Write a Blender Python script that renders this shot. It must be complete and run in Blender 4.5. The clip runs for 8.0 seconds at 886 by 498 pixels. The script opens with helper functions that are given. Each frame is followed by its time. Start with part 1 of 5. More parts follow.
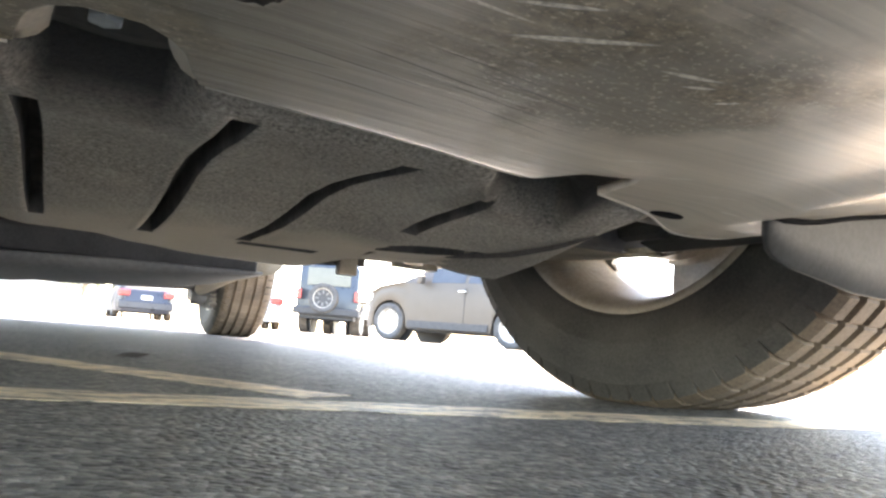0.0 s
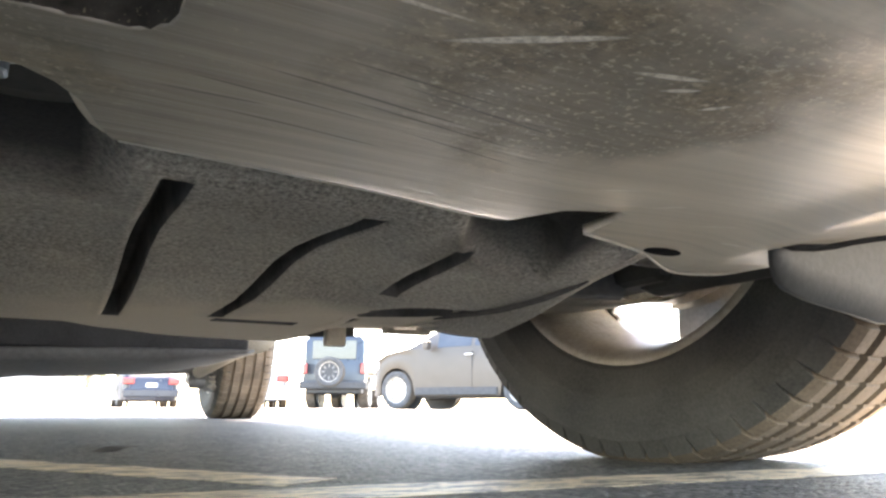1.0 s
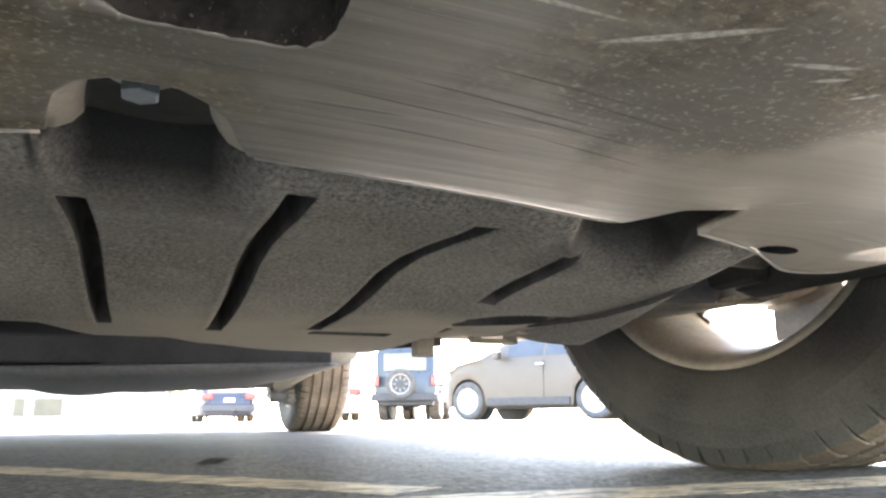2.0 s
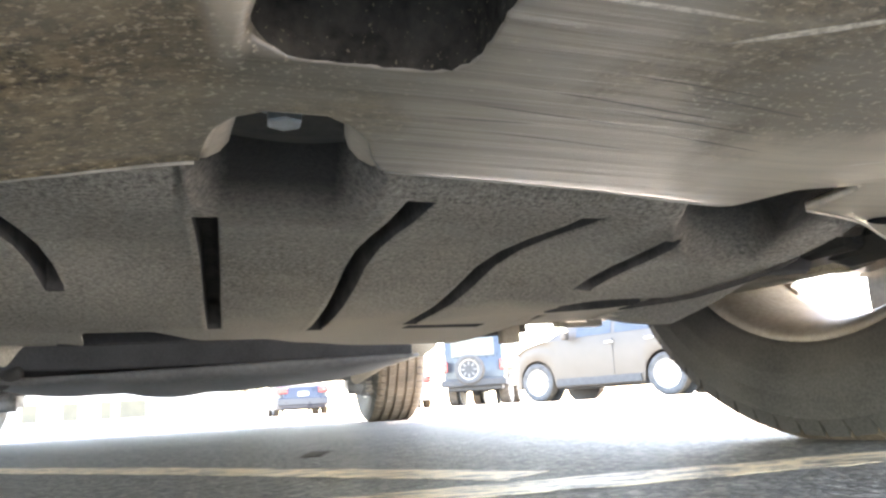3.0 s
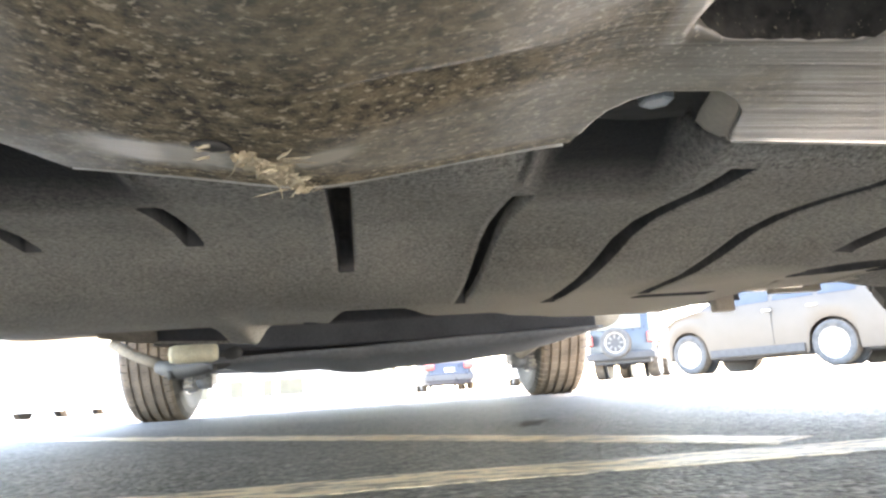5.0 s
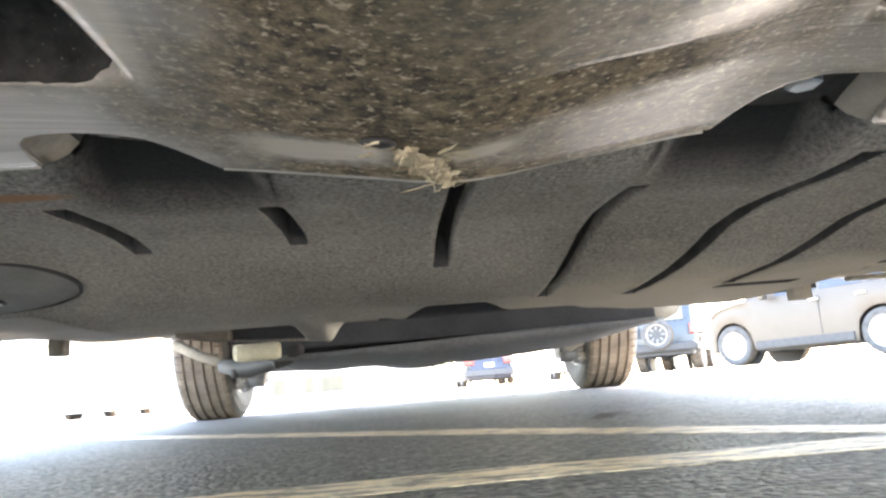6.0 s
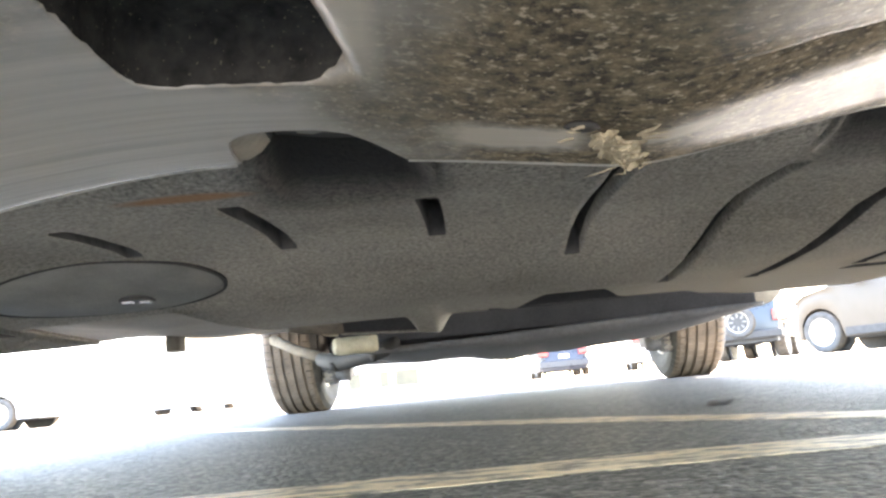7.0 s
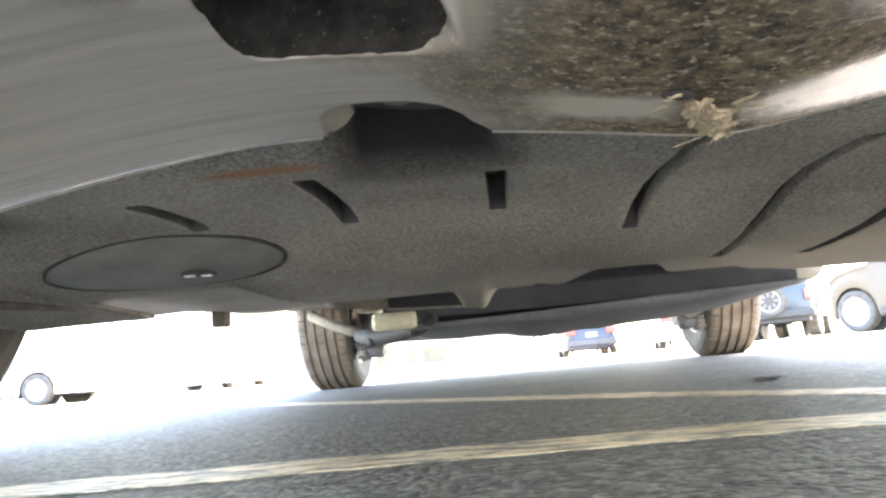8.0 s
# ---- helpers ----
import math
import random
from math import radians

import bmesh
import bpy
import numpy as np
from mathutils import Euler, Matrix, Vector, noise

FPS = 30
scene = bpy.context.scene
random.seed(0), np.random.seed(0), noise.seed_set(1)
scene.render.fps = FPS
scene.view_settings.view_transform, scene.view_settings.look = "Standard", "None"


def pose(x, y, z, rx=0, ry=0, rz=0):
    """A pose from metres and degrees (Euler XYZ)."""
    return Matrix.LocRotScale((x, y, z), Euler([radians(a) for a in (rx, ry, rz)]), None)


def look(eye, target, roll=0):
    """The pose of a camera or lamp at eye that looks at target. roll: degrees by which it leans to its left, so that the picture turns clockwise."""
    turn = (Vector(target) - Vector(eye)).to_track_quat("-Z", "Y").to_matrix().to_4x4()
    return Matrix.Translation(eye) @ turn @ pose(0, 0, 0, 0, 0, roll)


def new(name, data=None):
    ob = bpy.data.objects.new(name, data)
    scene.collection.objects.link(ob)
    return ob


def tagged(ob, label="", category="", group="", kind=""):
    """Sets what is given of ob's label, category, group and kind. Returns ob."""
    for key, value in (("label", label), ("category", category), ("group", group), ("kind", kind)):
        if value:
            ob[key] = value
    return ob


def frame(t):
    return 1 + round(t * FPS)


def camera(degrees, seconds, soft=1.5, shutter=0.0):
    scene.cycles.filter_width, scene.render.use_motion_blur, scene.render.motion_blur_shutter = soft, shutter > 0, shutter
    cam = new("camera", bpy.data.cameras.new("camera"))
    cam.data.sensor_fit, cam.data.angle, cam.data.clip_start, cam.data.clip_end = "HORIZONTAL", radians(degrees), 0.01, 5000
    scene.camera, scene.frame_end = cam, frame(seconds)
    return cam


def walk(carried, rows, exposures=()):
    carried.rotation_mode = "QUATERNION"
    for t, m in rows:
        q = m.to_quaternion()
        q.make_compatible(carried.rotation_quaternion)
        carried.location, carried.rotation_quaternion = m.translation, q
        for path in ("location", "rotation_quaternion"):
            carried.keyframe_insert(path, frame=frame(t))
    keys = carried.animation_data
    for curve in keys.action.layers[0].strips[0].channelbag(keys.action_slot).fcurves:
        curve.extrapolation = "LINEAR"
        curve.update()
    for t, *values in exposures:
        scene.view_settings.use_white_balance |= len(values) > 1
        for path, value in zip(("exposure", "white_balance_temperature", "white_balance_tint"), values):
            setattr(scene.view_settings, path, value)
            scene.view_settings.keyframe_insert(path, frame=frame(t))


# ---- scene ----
cam = camera(60.95, 8.0, soft=2.5)
# seconds, place, then yaw, pitch and roll in degrees; the car's front axle looks down +y
ROWS = [
    (0.0, 0.1182, 0.4405, 0.0438, -26.84, 7.01, 4.54),
    (0.5, 0.1458, 0.4755, 0.0458, -26.74, 10.88, 2.90),
    (1.0, 0.1496, 0.4706, 0.0465, -26.52, 11.85, 0.20),
    (1.5, 0.1333, 0.4773, 0.0450, -24.50, 12.56, -0.44),
    (1.7, 0.1331, 0.4789, 0.0438, -23.42, 12.84, -0.32),
    (2.8, 0.1062, 0.4746, 0.0482, -16.89, 11.54, -2.92),
    (3.0, 0.1016, 0.4732, 0.0480, -16.77, 11.71, -3.35),
    (3.5, 0.0805, 0.4705, 0.0488, -16.53, 11.47, -4.28),
    (4.0, 0.0659, 0.4705, 0.0472, -11.85, 10.94, -4.00),
    (4.5, 0.0426, 0.4705, 0.0488, -11.38, 10.55, -4.47),
    (5.0, 0.0163, 0.4694, 0.0475, -6.16, 10.55, -3.94),
    (5.2, 0.0075, 0.4678, 0.0460, -4.58, 10.22, -3.82),
    (6.3, -0.0365, 0.4717, 0.0497, -2.50, 10.51, -5.41),
    (6.5, -0.0471, 0.4693, 0.0496, -0.86, 10.60, -5.42),
    (7.0, -0.0642, 0.4669, 0.0492, 2.01, 10.34, -5.48),
    (7.5, -0.0702, 0.4663, 0.0481, 4.12, 8.96, -5.14),
    (8.0, -0.0854, 0.4627, 0.0476, 4.20, 8.90, -5.15),
]
EXPOSURES = [(0.0, 4.6), (0.5, 4.72), (1.0, 4.64), (2.2, 4.98), (3.5, 5.29), (5.0, 5.29), (8.0, 5.27)]
walk(cam, [(t, pose(x, y, z, 90 + pitch, 0, yaw) @ pose(0, 0, 0, 0, 0, roll)) for t, x, y, z, yaw, pitch, roll in ROWS],
     exposures=[(t, stops, 7600, 16) for t, stops in EXPOSURES])

# ---- daylight ----
SUN_EL, SUN_AZ = 57.0, 36.0     # height, and bearing from +y towards +x
world = bpy.data.worlds.new("sky")
scene.world = world
world.use_nodes = True
wn, wl = world.node_tree.nodes, world.node_tree.links
sky = wn.new("ShaderNodeTexSky")
sky.sky_type, sky.sun_disc = "NISHITA", False
sky.sun_elevation, sky.sun_rotation = radians(SUN_EL), radians(SUN_AZ)
wl.new(sky.outputs[0], wn["Background"].inputs[0])
wn["Background"].inputs[1].default_value = 0.12
sun = new("sun", bpy.data.lights.new("sun", "SUN"))
sun.data.energy, sun.data.angle, sun.data.color = 4.6, radians(0.5), (1.0, 0.93, 0.82)
sd = Vector((math.sin(radians(SUN_AZ)) * math.cos(radians(SUN_EL)), math.cos(radians(SUN_AZ)) * math.cos(radians(SUN_EL)), math.sin(radians(SUN_EL))))
sun.matrix_world = look(sd * 60, (0, 0, 0))


# ---- materials ----
def mat(name, dark, light, rough=0.6, scale=20.0, fine=300.0, bump=0.3, depth=0.002, metal=0.0, speck=None, speck_at=0.66, speck_scale=400.0,
        stretch=(1, 1, 1), spec=0.5, contrast=0.25, rough_var=0.12, centre=0.8, tone=0.0):
    """A weathered surface: two colours blended by coarse and fine noise, optional specks, fine relief."""
    m = bpy.data.materials.new(name)
    m.use_nodes = True
    n, l = m.node_tree.nodes, m.node_tree.links
    b = n["Principled BSDF"]
    tc = n.new("ShaderNodeTexCoord")
    mp = n.new("ShaderNodeMapping")
    mp.inputs["Scale"].default_value = stretch
    l.new(tc.outputs["Object"], mp.inputs[0])
    big, small = n.new("ShaderNodeTexNoise"), n.new("ShaderNodeTexNoise")
    for tex, s, d in ((big, scale, 4), (small, fine, 3)):
        tex.inputs["Scale"].default_value, tex.inputs["Detail"].default_value = s, d
        l.new(mp.outputs[0], tex.inputs["Vector"])
    add = n.new("ShaderNodeMath")
    add.operation = "MULTIPLY_ADD"
    l.new(small.outputs[0], add.inputs[0])
    add.inputs[1].default_value = 0.6
    l.new(big.outputs[0], add.inputs[2])
    ramp = n.new("ShaderNodeMapRange")
    ramp.inputs["From Min"].default_value, ramp.inputs["From Max"].default_value = centre - contrast, centre + contrast
    l.new(add.outputs[0], ramp.inputs["Value"])
    mix = n.new("ShaderNodeMix")
    mix.data_type = "RGBA"
    mix.inputs[6].default_value, mix.inputs[7].default_value = (*dark, 1), (*light, 1)
    l.new(ramp.outputs[0], mix.inputs[0])
    if tone:                              # slow patches of darker and paler grime
        slow, swing, sum_ = n.new("ShaderNodeTexNoise"), n.new("ShaderNodeMapRange"), n.new("ShaderNodeMath")
        slow.inputs["Scale"].default_value, slow.inputs["Detail"].default_value = 7, 3
        l.new(tc.outputs["Object"], slow.inputs["Vector"])
        swing.inputs["From Min"].default_value, swing.inputs["From Max"].default_value = 0.3, 0.7
        swing.inputs["To Min"].default_value, swing.inputs["To Max"].default_value = -tone, tone
        l.new(slow.outputs[0], swing.inputs["Value"])
        l.new(ramp.outputs[0], sum_.inputs[0])
        l.new(swing.outputs[0], sum_.inputs[1])
        sum_.use_clamp = True
        l.new(sum_.outputs[0], mix.inputs[0])
    out = mix.outputs[2]
    if speck:
        sp = n.new("ShaderNodeTexNoise")
        sp.inputs["Scale"].default_value, sp.inputs["Detail"].default_value = speck_scale, 2
        l.new(tc.outputs["Object"], sp.inputs["Vector"])
        sr = n.new("ShaderNodeMapRange")
        sr.inputs["From Min"].default_value, sr.inputs["From Max"].default_value = speck_at, speck_at + 0.06
        l.new(sp.outputs[0], sr.inputs["Value"])
        mx = n.new("ShaderNodeMix")
        mx.data_type = "RGBA"
        mx.inputs[7].default_value = (*speck, 1)
        l.new(sr.outputs[0], mx.inputs[0])
        l.new(out, mx.inputs[6])
        out = mx.outputs[2]
    l.new(out, b.inputs["Base Color"])
    rr = n.new("ShaderNodeMapRange")
    rr.inputs["To Min"].default_value, rr.inputs["To Max"].default_value = max(rough - rough_var, 0.02), min(rough + rough_var, 1)
    l.new(big.outputs[0], rr.inputs["Value"])
    l.new(rr.outputs[0], b.inputs["Roughness"])
    b.inputs["Metallic"].default_value = metal
    b.inputs["Specular IOR Level"].default_value = spec
    if bump:
        bp = n.new("ShaderNodeBump")
        bp.inputs["Strength"].default_value, bp.inputs["Distance"].default_value = bump, depth
        l.new(add.outputs[0], bp.inputs["Height"])
        l.new(bp.outputs[0], b.inputs["Normal"])
    return m


M_FELT = mat("felted_shield", (0.085, 0.081, 0.076), (0.52, 0.487, 0.44), 0.85, 400, 950, 1.0, 0.0009, spec=0.3, contrast=0.34, tone=0.16)
M_SHIELD = M_FELT.copy()
M_SHIELD.name = "stained_shaded_felt"
n, l = M_SHIELD.node_tree.nodes, M_SHIELD.node_tree.links
b = n["Principled BSDF"]
was = b.inputs["Base Color"].links[0].from_socket
tc, mp, tex, rmp, mx = (n.new("ShaderNode" + k) for k in ("TexCoord", "Mapping", "TexGradient", "MapRange", "Mix"))
tex.gradient_type = "SPHERICAL"        # one rust streak behind the lip
mp.inputs["Location"].default_value, mp.inputs["Scale"].default_value = (0.186 * 28, -0.781 * 130, -0.142 * 20), (28, 130, 20)
l.new(tc.outputs["Object"], mp.inputs[0])
l.new(mp.outputs[0], tex.inputs[0])
l.new(tex.outputs["Fac"], rmp.inputs["Value"])
rmp.inputs["From Min"].default_value, rmp.inputs["From Max"].default_value, rmp.inputs["To Max"].default_value = 0.0, 0.45, 0.8
mx.data_type = "RGBA"
mx.inputs[7].default_value = (0.36, 0.17, 0.075, 1)
l.new(rmp.outputs[0], mx.inputs[0])
sep, dusty, wobble, dmix = (n.new("ShaderNode" + k) for k in ("SeparateXYZ", "MapRange", "TexNoise", "Mix"))
wobble.inputs["Scale"].default_value, wobble.inputs["Detail"].default_value = 9, 4
join = n.new("ShaderNodeMath")
join.operation = "MULTIPLY_ADD"
join.inputs[1].default_value = 0.25
l.new(tc.outputs["Object"], sep.inputs[0])
l.new(tc.outputs["Object"], wobble.inputs["Vector"])
l.new(wobble.outputs[0], join.inputs[0])
l.new(sep.outputs[1], join.inputs[2])
dusty.inputs["From Min"].default_value, dusty.inputs["From Max"].default_value, dusty.inputs["To Max"].default_value = 1.12, 1.22, 0.85
l.new(join.outputs[0], dusty.inputs["Value"])
dmix.data_type = "RGBA"
dmix.inputs[7].default_value = (0.58, 0.515, 0.42, 1)      # paler and warmer towards the rear edge
offside, rear_pale = n.new("ShaderNodeMapRange"), n.new("ShaderNodeMath")
offside.inputs["From Min"].default_value, offside.inputs["From Max"].default_value, offside.inputs["To Min"].default_value = 0.03, 0.20, 0.06
rear_pale.operation = "MULTIPLY"
l.new(sep.outputs[0], offside.inputs["Value"])
l.new(dusty.outputs[0], rear_pale.inputs[0])
l.new(offside.outputs[0], rear_pale.inputs[1])
l.new(rear_pale.outputs[0], dmix.inputs[0])
l.new(was, dmix.inputs[6])
l.new(dmix.outputs[2], mx.inputs[6])
last = mx.outputs[2]
def felt_math(kind, a, c, e=None):
    o = n.new("ShaderNodeMath")
    o.operation = kind
    for k, v in enumerate((a, c, e)):
        if isinstance(v, (int, float)):
            o.inputs[k].default_value = v
        elif v is not None:
            l.new(v, o.inputs[k])
    return o.outputs[0]


def felt_range(src, a, c, top):
    r = n.new("ShaderNodeMapRange")
    r.inputs["From Min"].default_value, r.inputs["From Max"].default_value, r.inputs["To Min"].default_value, r.inputs["To Max"].default_value = a, c, top, 0.0
    l.new(src, r.inputs["Value"])
    return r.outputs[0]


for cx, near, far, half in ((0.1265, 0.788, 0.822, 0.029), (-0.1135, 0.786, 0.818, 0.030), (0.362, 0.80, 0.85, 0.032), (-0.362, 0.80, 0.85, 0.032)):     # shade inside the openings, put into the felt's colour
    across = felt_math("MULTIPLY_ADD", wobble.outputs[0], 0.03, felt_math("ABSOLUTE", felt_math("ADD", sep.outputs[0], -cx), 0.0))
    along = felt_math("MULTIPLY_ADD", wobble.outputs[0], 0.03, sep.outputs[1])
    shade_mix = n.new("ShaderNodeMix")
    shade_mix.data_type = "RGBA"
    shade_mix.inputs[7].default_value = (0.024, 0.023, 0.024, 1)
    l.new(felt_math("MULTIPLY", felt_range(across, half + 0.010, half + 0.032, 1.0), felt_range(along, near + 0.010, far + 0.032, 0.95)), shade_mix.inputs[0])
    l.new(last, shade_mix.inputs[6])
    last = shade_mix.outputs[2]
l.new(last, b.inputs["Base Color"])


def valence_material():
    """Black moulded plastic: scraped and dusty at the sides, where sheen and warm light are put into the colour,
    crusted with tan dirt round the middle.
    """
    m = bpy.data.materials.new("scuffed_plastic")
    m.use_nodes = True
    n, l = m.node_tree.nodes, m.node_tree.links
    b = n["Principled BSDF"]
    tc = n.new("ShaderNodeTexCoord")

    def tex(scale, detail, stretch=(1, 1, 1), rot=0.0, rough=0.55):
        mp = n.new("ShaderNodeMapping")
        mp.inputs["Scale"].default_value, mp.inputs["Rotation"].default_value = stretch, (0, 0, rot)
        l.new(tc.outputs["Object"], mp.inputs[0])
        t = n.new("ShaderNodeTexNoise")
        t.inputs["Scale"].default_value, t.inputs["Detail"].default_value, t.inputs["Roughness"].default_value = scale, detail, rough
        l.new(mp.outputs[0], t.inputs["Vector"])
        return t.outputs[0]

    def rng_(src, a, b_, c=0.0, d=1.0):
        r = n.new("ShaderNodeMapRange")
        for k, v in (("From Min", a), ("From Max", b_), ("To Min", c), ("To Max", d)):
            r.inputs[k].default_value = v
        l.new(src, r.inputs["Value"])
        return r.outputs[0]

    def op(kind, a, c):
        o = n.new("ShaderNodeMath")
        o.operation = kind
        for k, v in enumerate((a, c)):
            if isinstance(v, (int, float)):
                o.inputs[k].default_value = v
            else:
                l.new(v, o.inputs[k])
        return o.outputs[0]

    def mix(f, a, c):
        x = n.new("ShaderNodeMix")
        x.data_type = "RGBA"
        l.new(f, x.inputs[0])
        for k, v in ((6, a), (7, c)):
            if isinstance(v, tuple):
                x.inputs[k].default_value = (*v, 1)
            else:
                l.new(v, x.inputs[k])
        return x.outputs[2]

    xyz = n.new("ShaderNodeSeparateXYZ")
    l.new(tc.outputs["Object"], xyz.inputs[0])
    wob = tex(14, 4)
    centre = op("ABSOLUTE", op("ADD", xyz.outputs[0], -0.004), 0.0)
    dirt = rng_(op("ADD", centre, op("MULTIPLY", wob, 0.10)), 0.108, 0.152, 1.0, 0.0)
    wide = rng_(op("ADD", op("ABSOLUTE", op("ADD", xyz.outputs[0], -0.015), 0.0), op("MULTIPLY", wob, 0.13)), 0.140, 0.190, 1.0, 0.0)
    patch = op("MULTIPLY", rng_(tex(10, 3), 0.52, 0.66), 0.65)
    dirt = op("MAXIMUM", dirt, patch)
    scratch = rng_(tex(6, 5, (1.1, 34, 10), 0.10), 0.3, 0.75)
    fine = rng_(tex(7, 3, (0.6, 90, 30), -0.07), 0.62, 0.70)
    plastic = mix(rng_(xyz.outputs[0], -0.06, 0.06), mix(scratch, (0.37, 0.345, 0.305), (0.54, 0.50, 0.44)), mix(scratch, (0.125, 0.114, 0.096), (0.27, 0.248, 0.212)))      # sheen put into the colour: one side paler, the other dark
    plastic = mix(op("MULTIPLY", fine, 0.5), plastic, (0.46, 0.43, 0.39))
    speckled = mix(rng_(tex(470, 3, (0.85, 1, 1)), 0.57, 0.67), (0.105, 0.088, 0.063), (0.60, 0.53, 0.41))
    crust = mix(rng_(tex(150, 5, rough=0.75), 0.39, 0.64), (0.045, 0.034, 0.022), (0.34, 0.26, 0.158))
    crust = mix(op("MULTIPLY", rng_(tex(430, 4, (0.8, 1, 1)), 0.575, 0.66), 0.85), crust, (0.68, 0.55, 0.39))
    def oval(cx, cy, a, c, turn):
        mp = n.new("ShaderNodeMapping")
        mp.vector_type = "TEXTURE"
        mp.inputs["Location"].default_value, mp.inputs["Rotation"].default_value, mp.inputs["Scale"].default_value = (cx, cy, 0.13), (0, 0, math.radians(turn)), (a, c, 1)
        l.new(tc.outputs["Object"], mp.inputs[0])
        g = n.new("ShaderNodeTexGradient")
        g.gradient_type = "SPHERICAL"
        l.new(mp.outputs[0], g.inputs[0])
        return g.outputs["Fac"]

    def both(items):
        out = None
        for o in items:
            out = o if out is None else op("MAXIMUM", out, o)
        return out

    sleek = both(rng_(oval(*q), 0.0, 0.32) for q in ((0.070, 0.697, 0.095, 0.035, -3), (0.047, 0.607, 0.080, 0.044, -3)))      # rubbed smooth
    pale = op("MULTIPLY", rng_(op("ADD", oval(-0.046, 0.704, 0.036, 0.020, 4), op("MULTIPLY", op("ADD", tex(60, 3), -0.5), 0.8)), 0.1, 0.55), rng_(oval(-0.046, 0.704, 0.044, 0.026, 4), 0.0, 0.3))
    pale = both([pale] + [rng_(oval(*q), 0.0, 0.5) for q in ((0.1035, 0.598, 0.0095, 0.066, 0), (-0.0875, 0.606, 0.0095, 0.068, 0), (0.005, 0.698, 0.018, 0.008, -30))])      # inner pocket rims get a painted highlight; the lip beside the tear is rubbed bare
    rubbed = both((sleek, pale))
    wide = op("MAXIMUM", wide, op("MULTIPLY", rng_(op("ADD", oval(0.285, 0.625, 0.085, 0.065, -25), op("MULTIPLY", op("ADD", tex(40, 4), -0.5), 0.7)), 0.12, 0.45), 0.7))
    bare = op("ADD", 1.0, op("MULTIPLY", rubbed, -1.0))
    shown = op("MULTIPLY", op("MULTIPLY", dirt, op("ADD", 1.0, op("MULTIPLY", pale, -1.0))), op("ADD", 1.0, op("MULTIPLY", sleek, -0.22)))      # the film on rubbed plastic is thin but still brown
    dirt = op("MULTIPLY", dirt, bare)
    scored = None                       # long pale scores
    for q in ((0.2442, 0.6100, 0.023, 0.0019, -33), (0.2855, 0.6085, 0.011, 0.0015, -16), (0.293, 0.6135, 0.006, 0.0012, -30), (0.3100, 0.6177, 0.005, 0.0012, -41), (0.200, 0.6105, 0.030, 0.0012, 0), (0.2265, 0.5975, 0.014, 0.0014, -28), (0.335, 0.69, 0.010, 0.0008, -14), (0.41, 0.715, 0.014, 0.0009, -20), (0.37, 0.70, 0.008, 0.0008, -25), (0.44, 0.73, 0.010, 0.0010, -20)):
        o = rng_(oval(*q), 0.0, 0.3)
        scored = o if scored is None else op("MAXIMUM", scored, o)
    # warm light on this side is put into the plastic's colour
    plastic = mix(rng_(op("ADD", xyz.outputs[0], op("MULTIPLY", wob, 0.1)), 0.19, 0.33), plastic, mix(scratch, (0.54, 0.475, 0.385), (0.72, 0.635, 0.52)))
    plastic = mix(op("MULTIPLY", wide, 0.92), plastic, speckled)
    flecks = rng_(tex(520, 3, (0.6, 1, 1), 0.1), 0.63, 0.74)
    plastic = mix(op("MULTIPLY", flecks, 0.45), plastic, (0.55, 0.49, 0.39))
    # part of the rubbed patches' sheen is put into their colour
    plastic = mix(op("MULTIPLY", sleek, 0.25), plastic, (0.47, 0.415, 0.335))
    plastic = mix(pale, plastic, (0.58, 0.515, 0.425))
    cut_ = both(rng_(oval(*q), 0.0, 0.35) for q in ((0.2231, 0.6606, 0.042, 0.0007, 6), (0.20, 0.672, 0.032, 0.0006, 5), (0.245, 0.668, 0.034, 0.0006, 7), (0.18, 0.6795, 0.018, 0.0008, -2), (0.255, 0.653, 0.032, 0.0006, 8),
                                                    (0.21, 0.690, 0.034, 0.0006, 5), (0.262, 0.681, 0.026, 0.0005, 9), (0.232, 0.645, 0.03, 0.0006, 4)))      # dark scratches
    plastic = mix(op("MULTIPLY", cut_, 0.8), plastic, (0.085, 0.078, 0.068))
    worn = mix(shown, plastic, crust)
    worn = mix(op("MULTIPLY", scored, rng_(tex(260, 4, rough=0.7), 0.40, 0.56, 0.35, 1.0)), worn, (0.86, 0.81, 0.72))
    l.new(worn, b.inputs["Base Color"])
    l.new(op("ADD", rng_(dirt, 0, 1, 0.33, 0.85), op("MULTIPLY", rubbed, -0.04)), b.inputs["Roughness"])
    b.inputs["Specular IOR Level"].default_value = 0.72
    l.new(op("MAXIMUM", op("MULTIPLY", sleek, 0.45), op("MULTIPLY", op("ADD", 1.0, op("MULTIPLY", shown, -1.0)), 0.5)), b.inputs["Coat Weight"])
    b.inputs["Coat Roughness"].default_value = 0.27
    h = op("ADD", op("MULTIPLY", scratch, op("ADD", 0.55, op("MULTIPLY", sleek, -0.38))), op("MULTIPLY", op("MULTIPLY", tex(150, 4), dirt), 1.6))
    bp = n.new("ShaderNodeBump")
    bp.inputs["Strength"].default_value, bp.inputs["Distance"].default_value = 0.55, 0.0012
    l.new(h, bp.inputs["Height"])
    l.new(bp.outputs[0], b.inputs["Normal"])
    return m


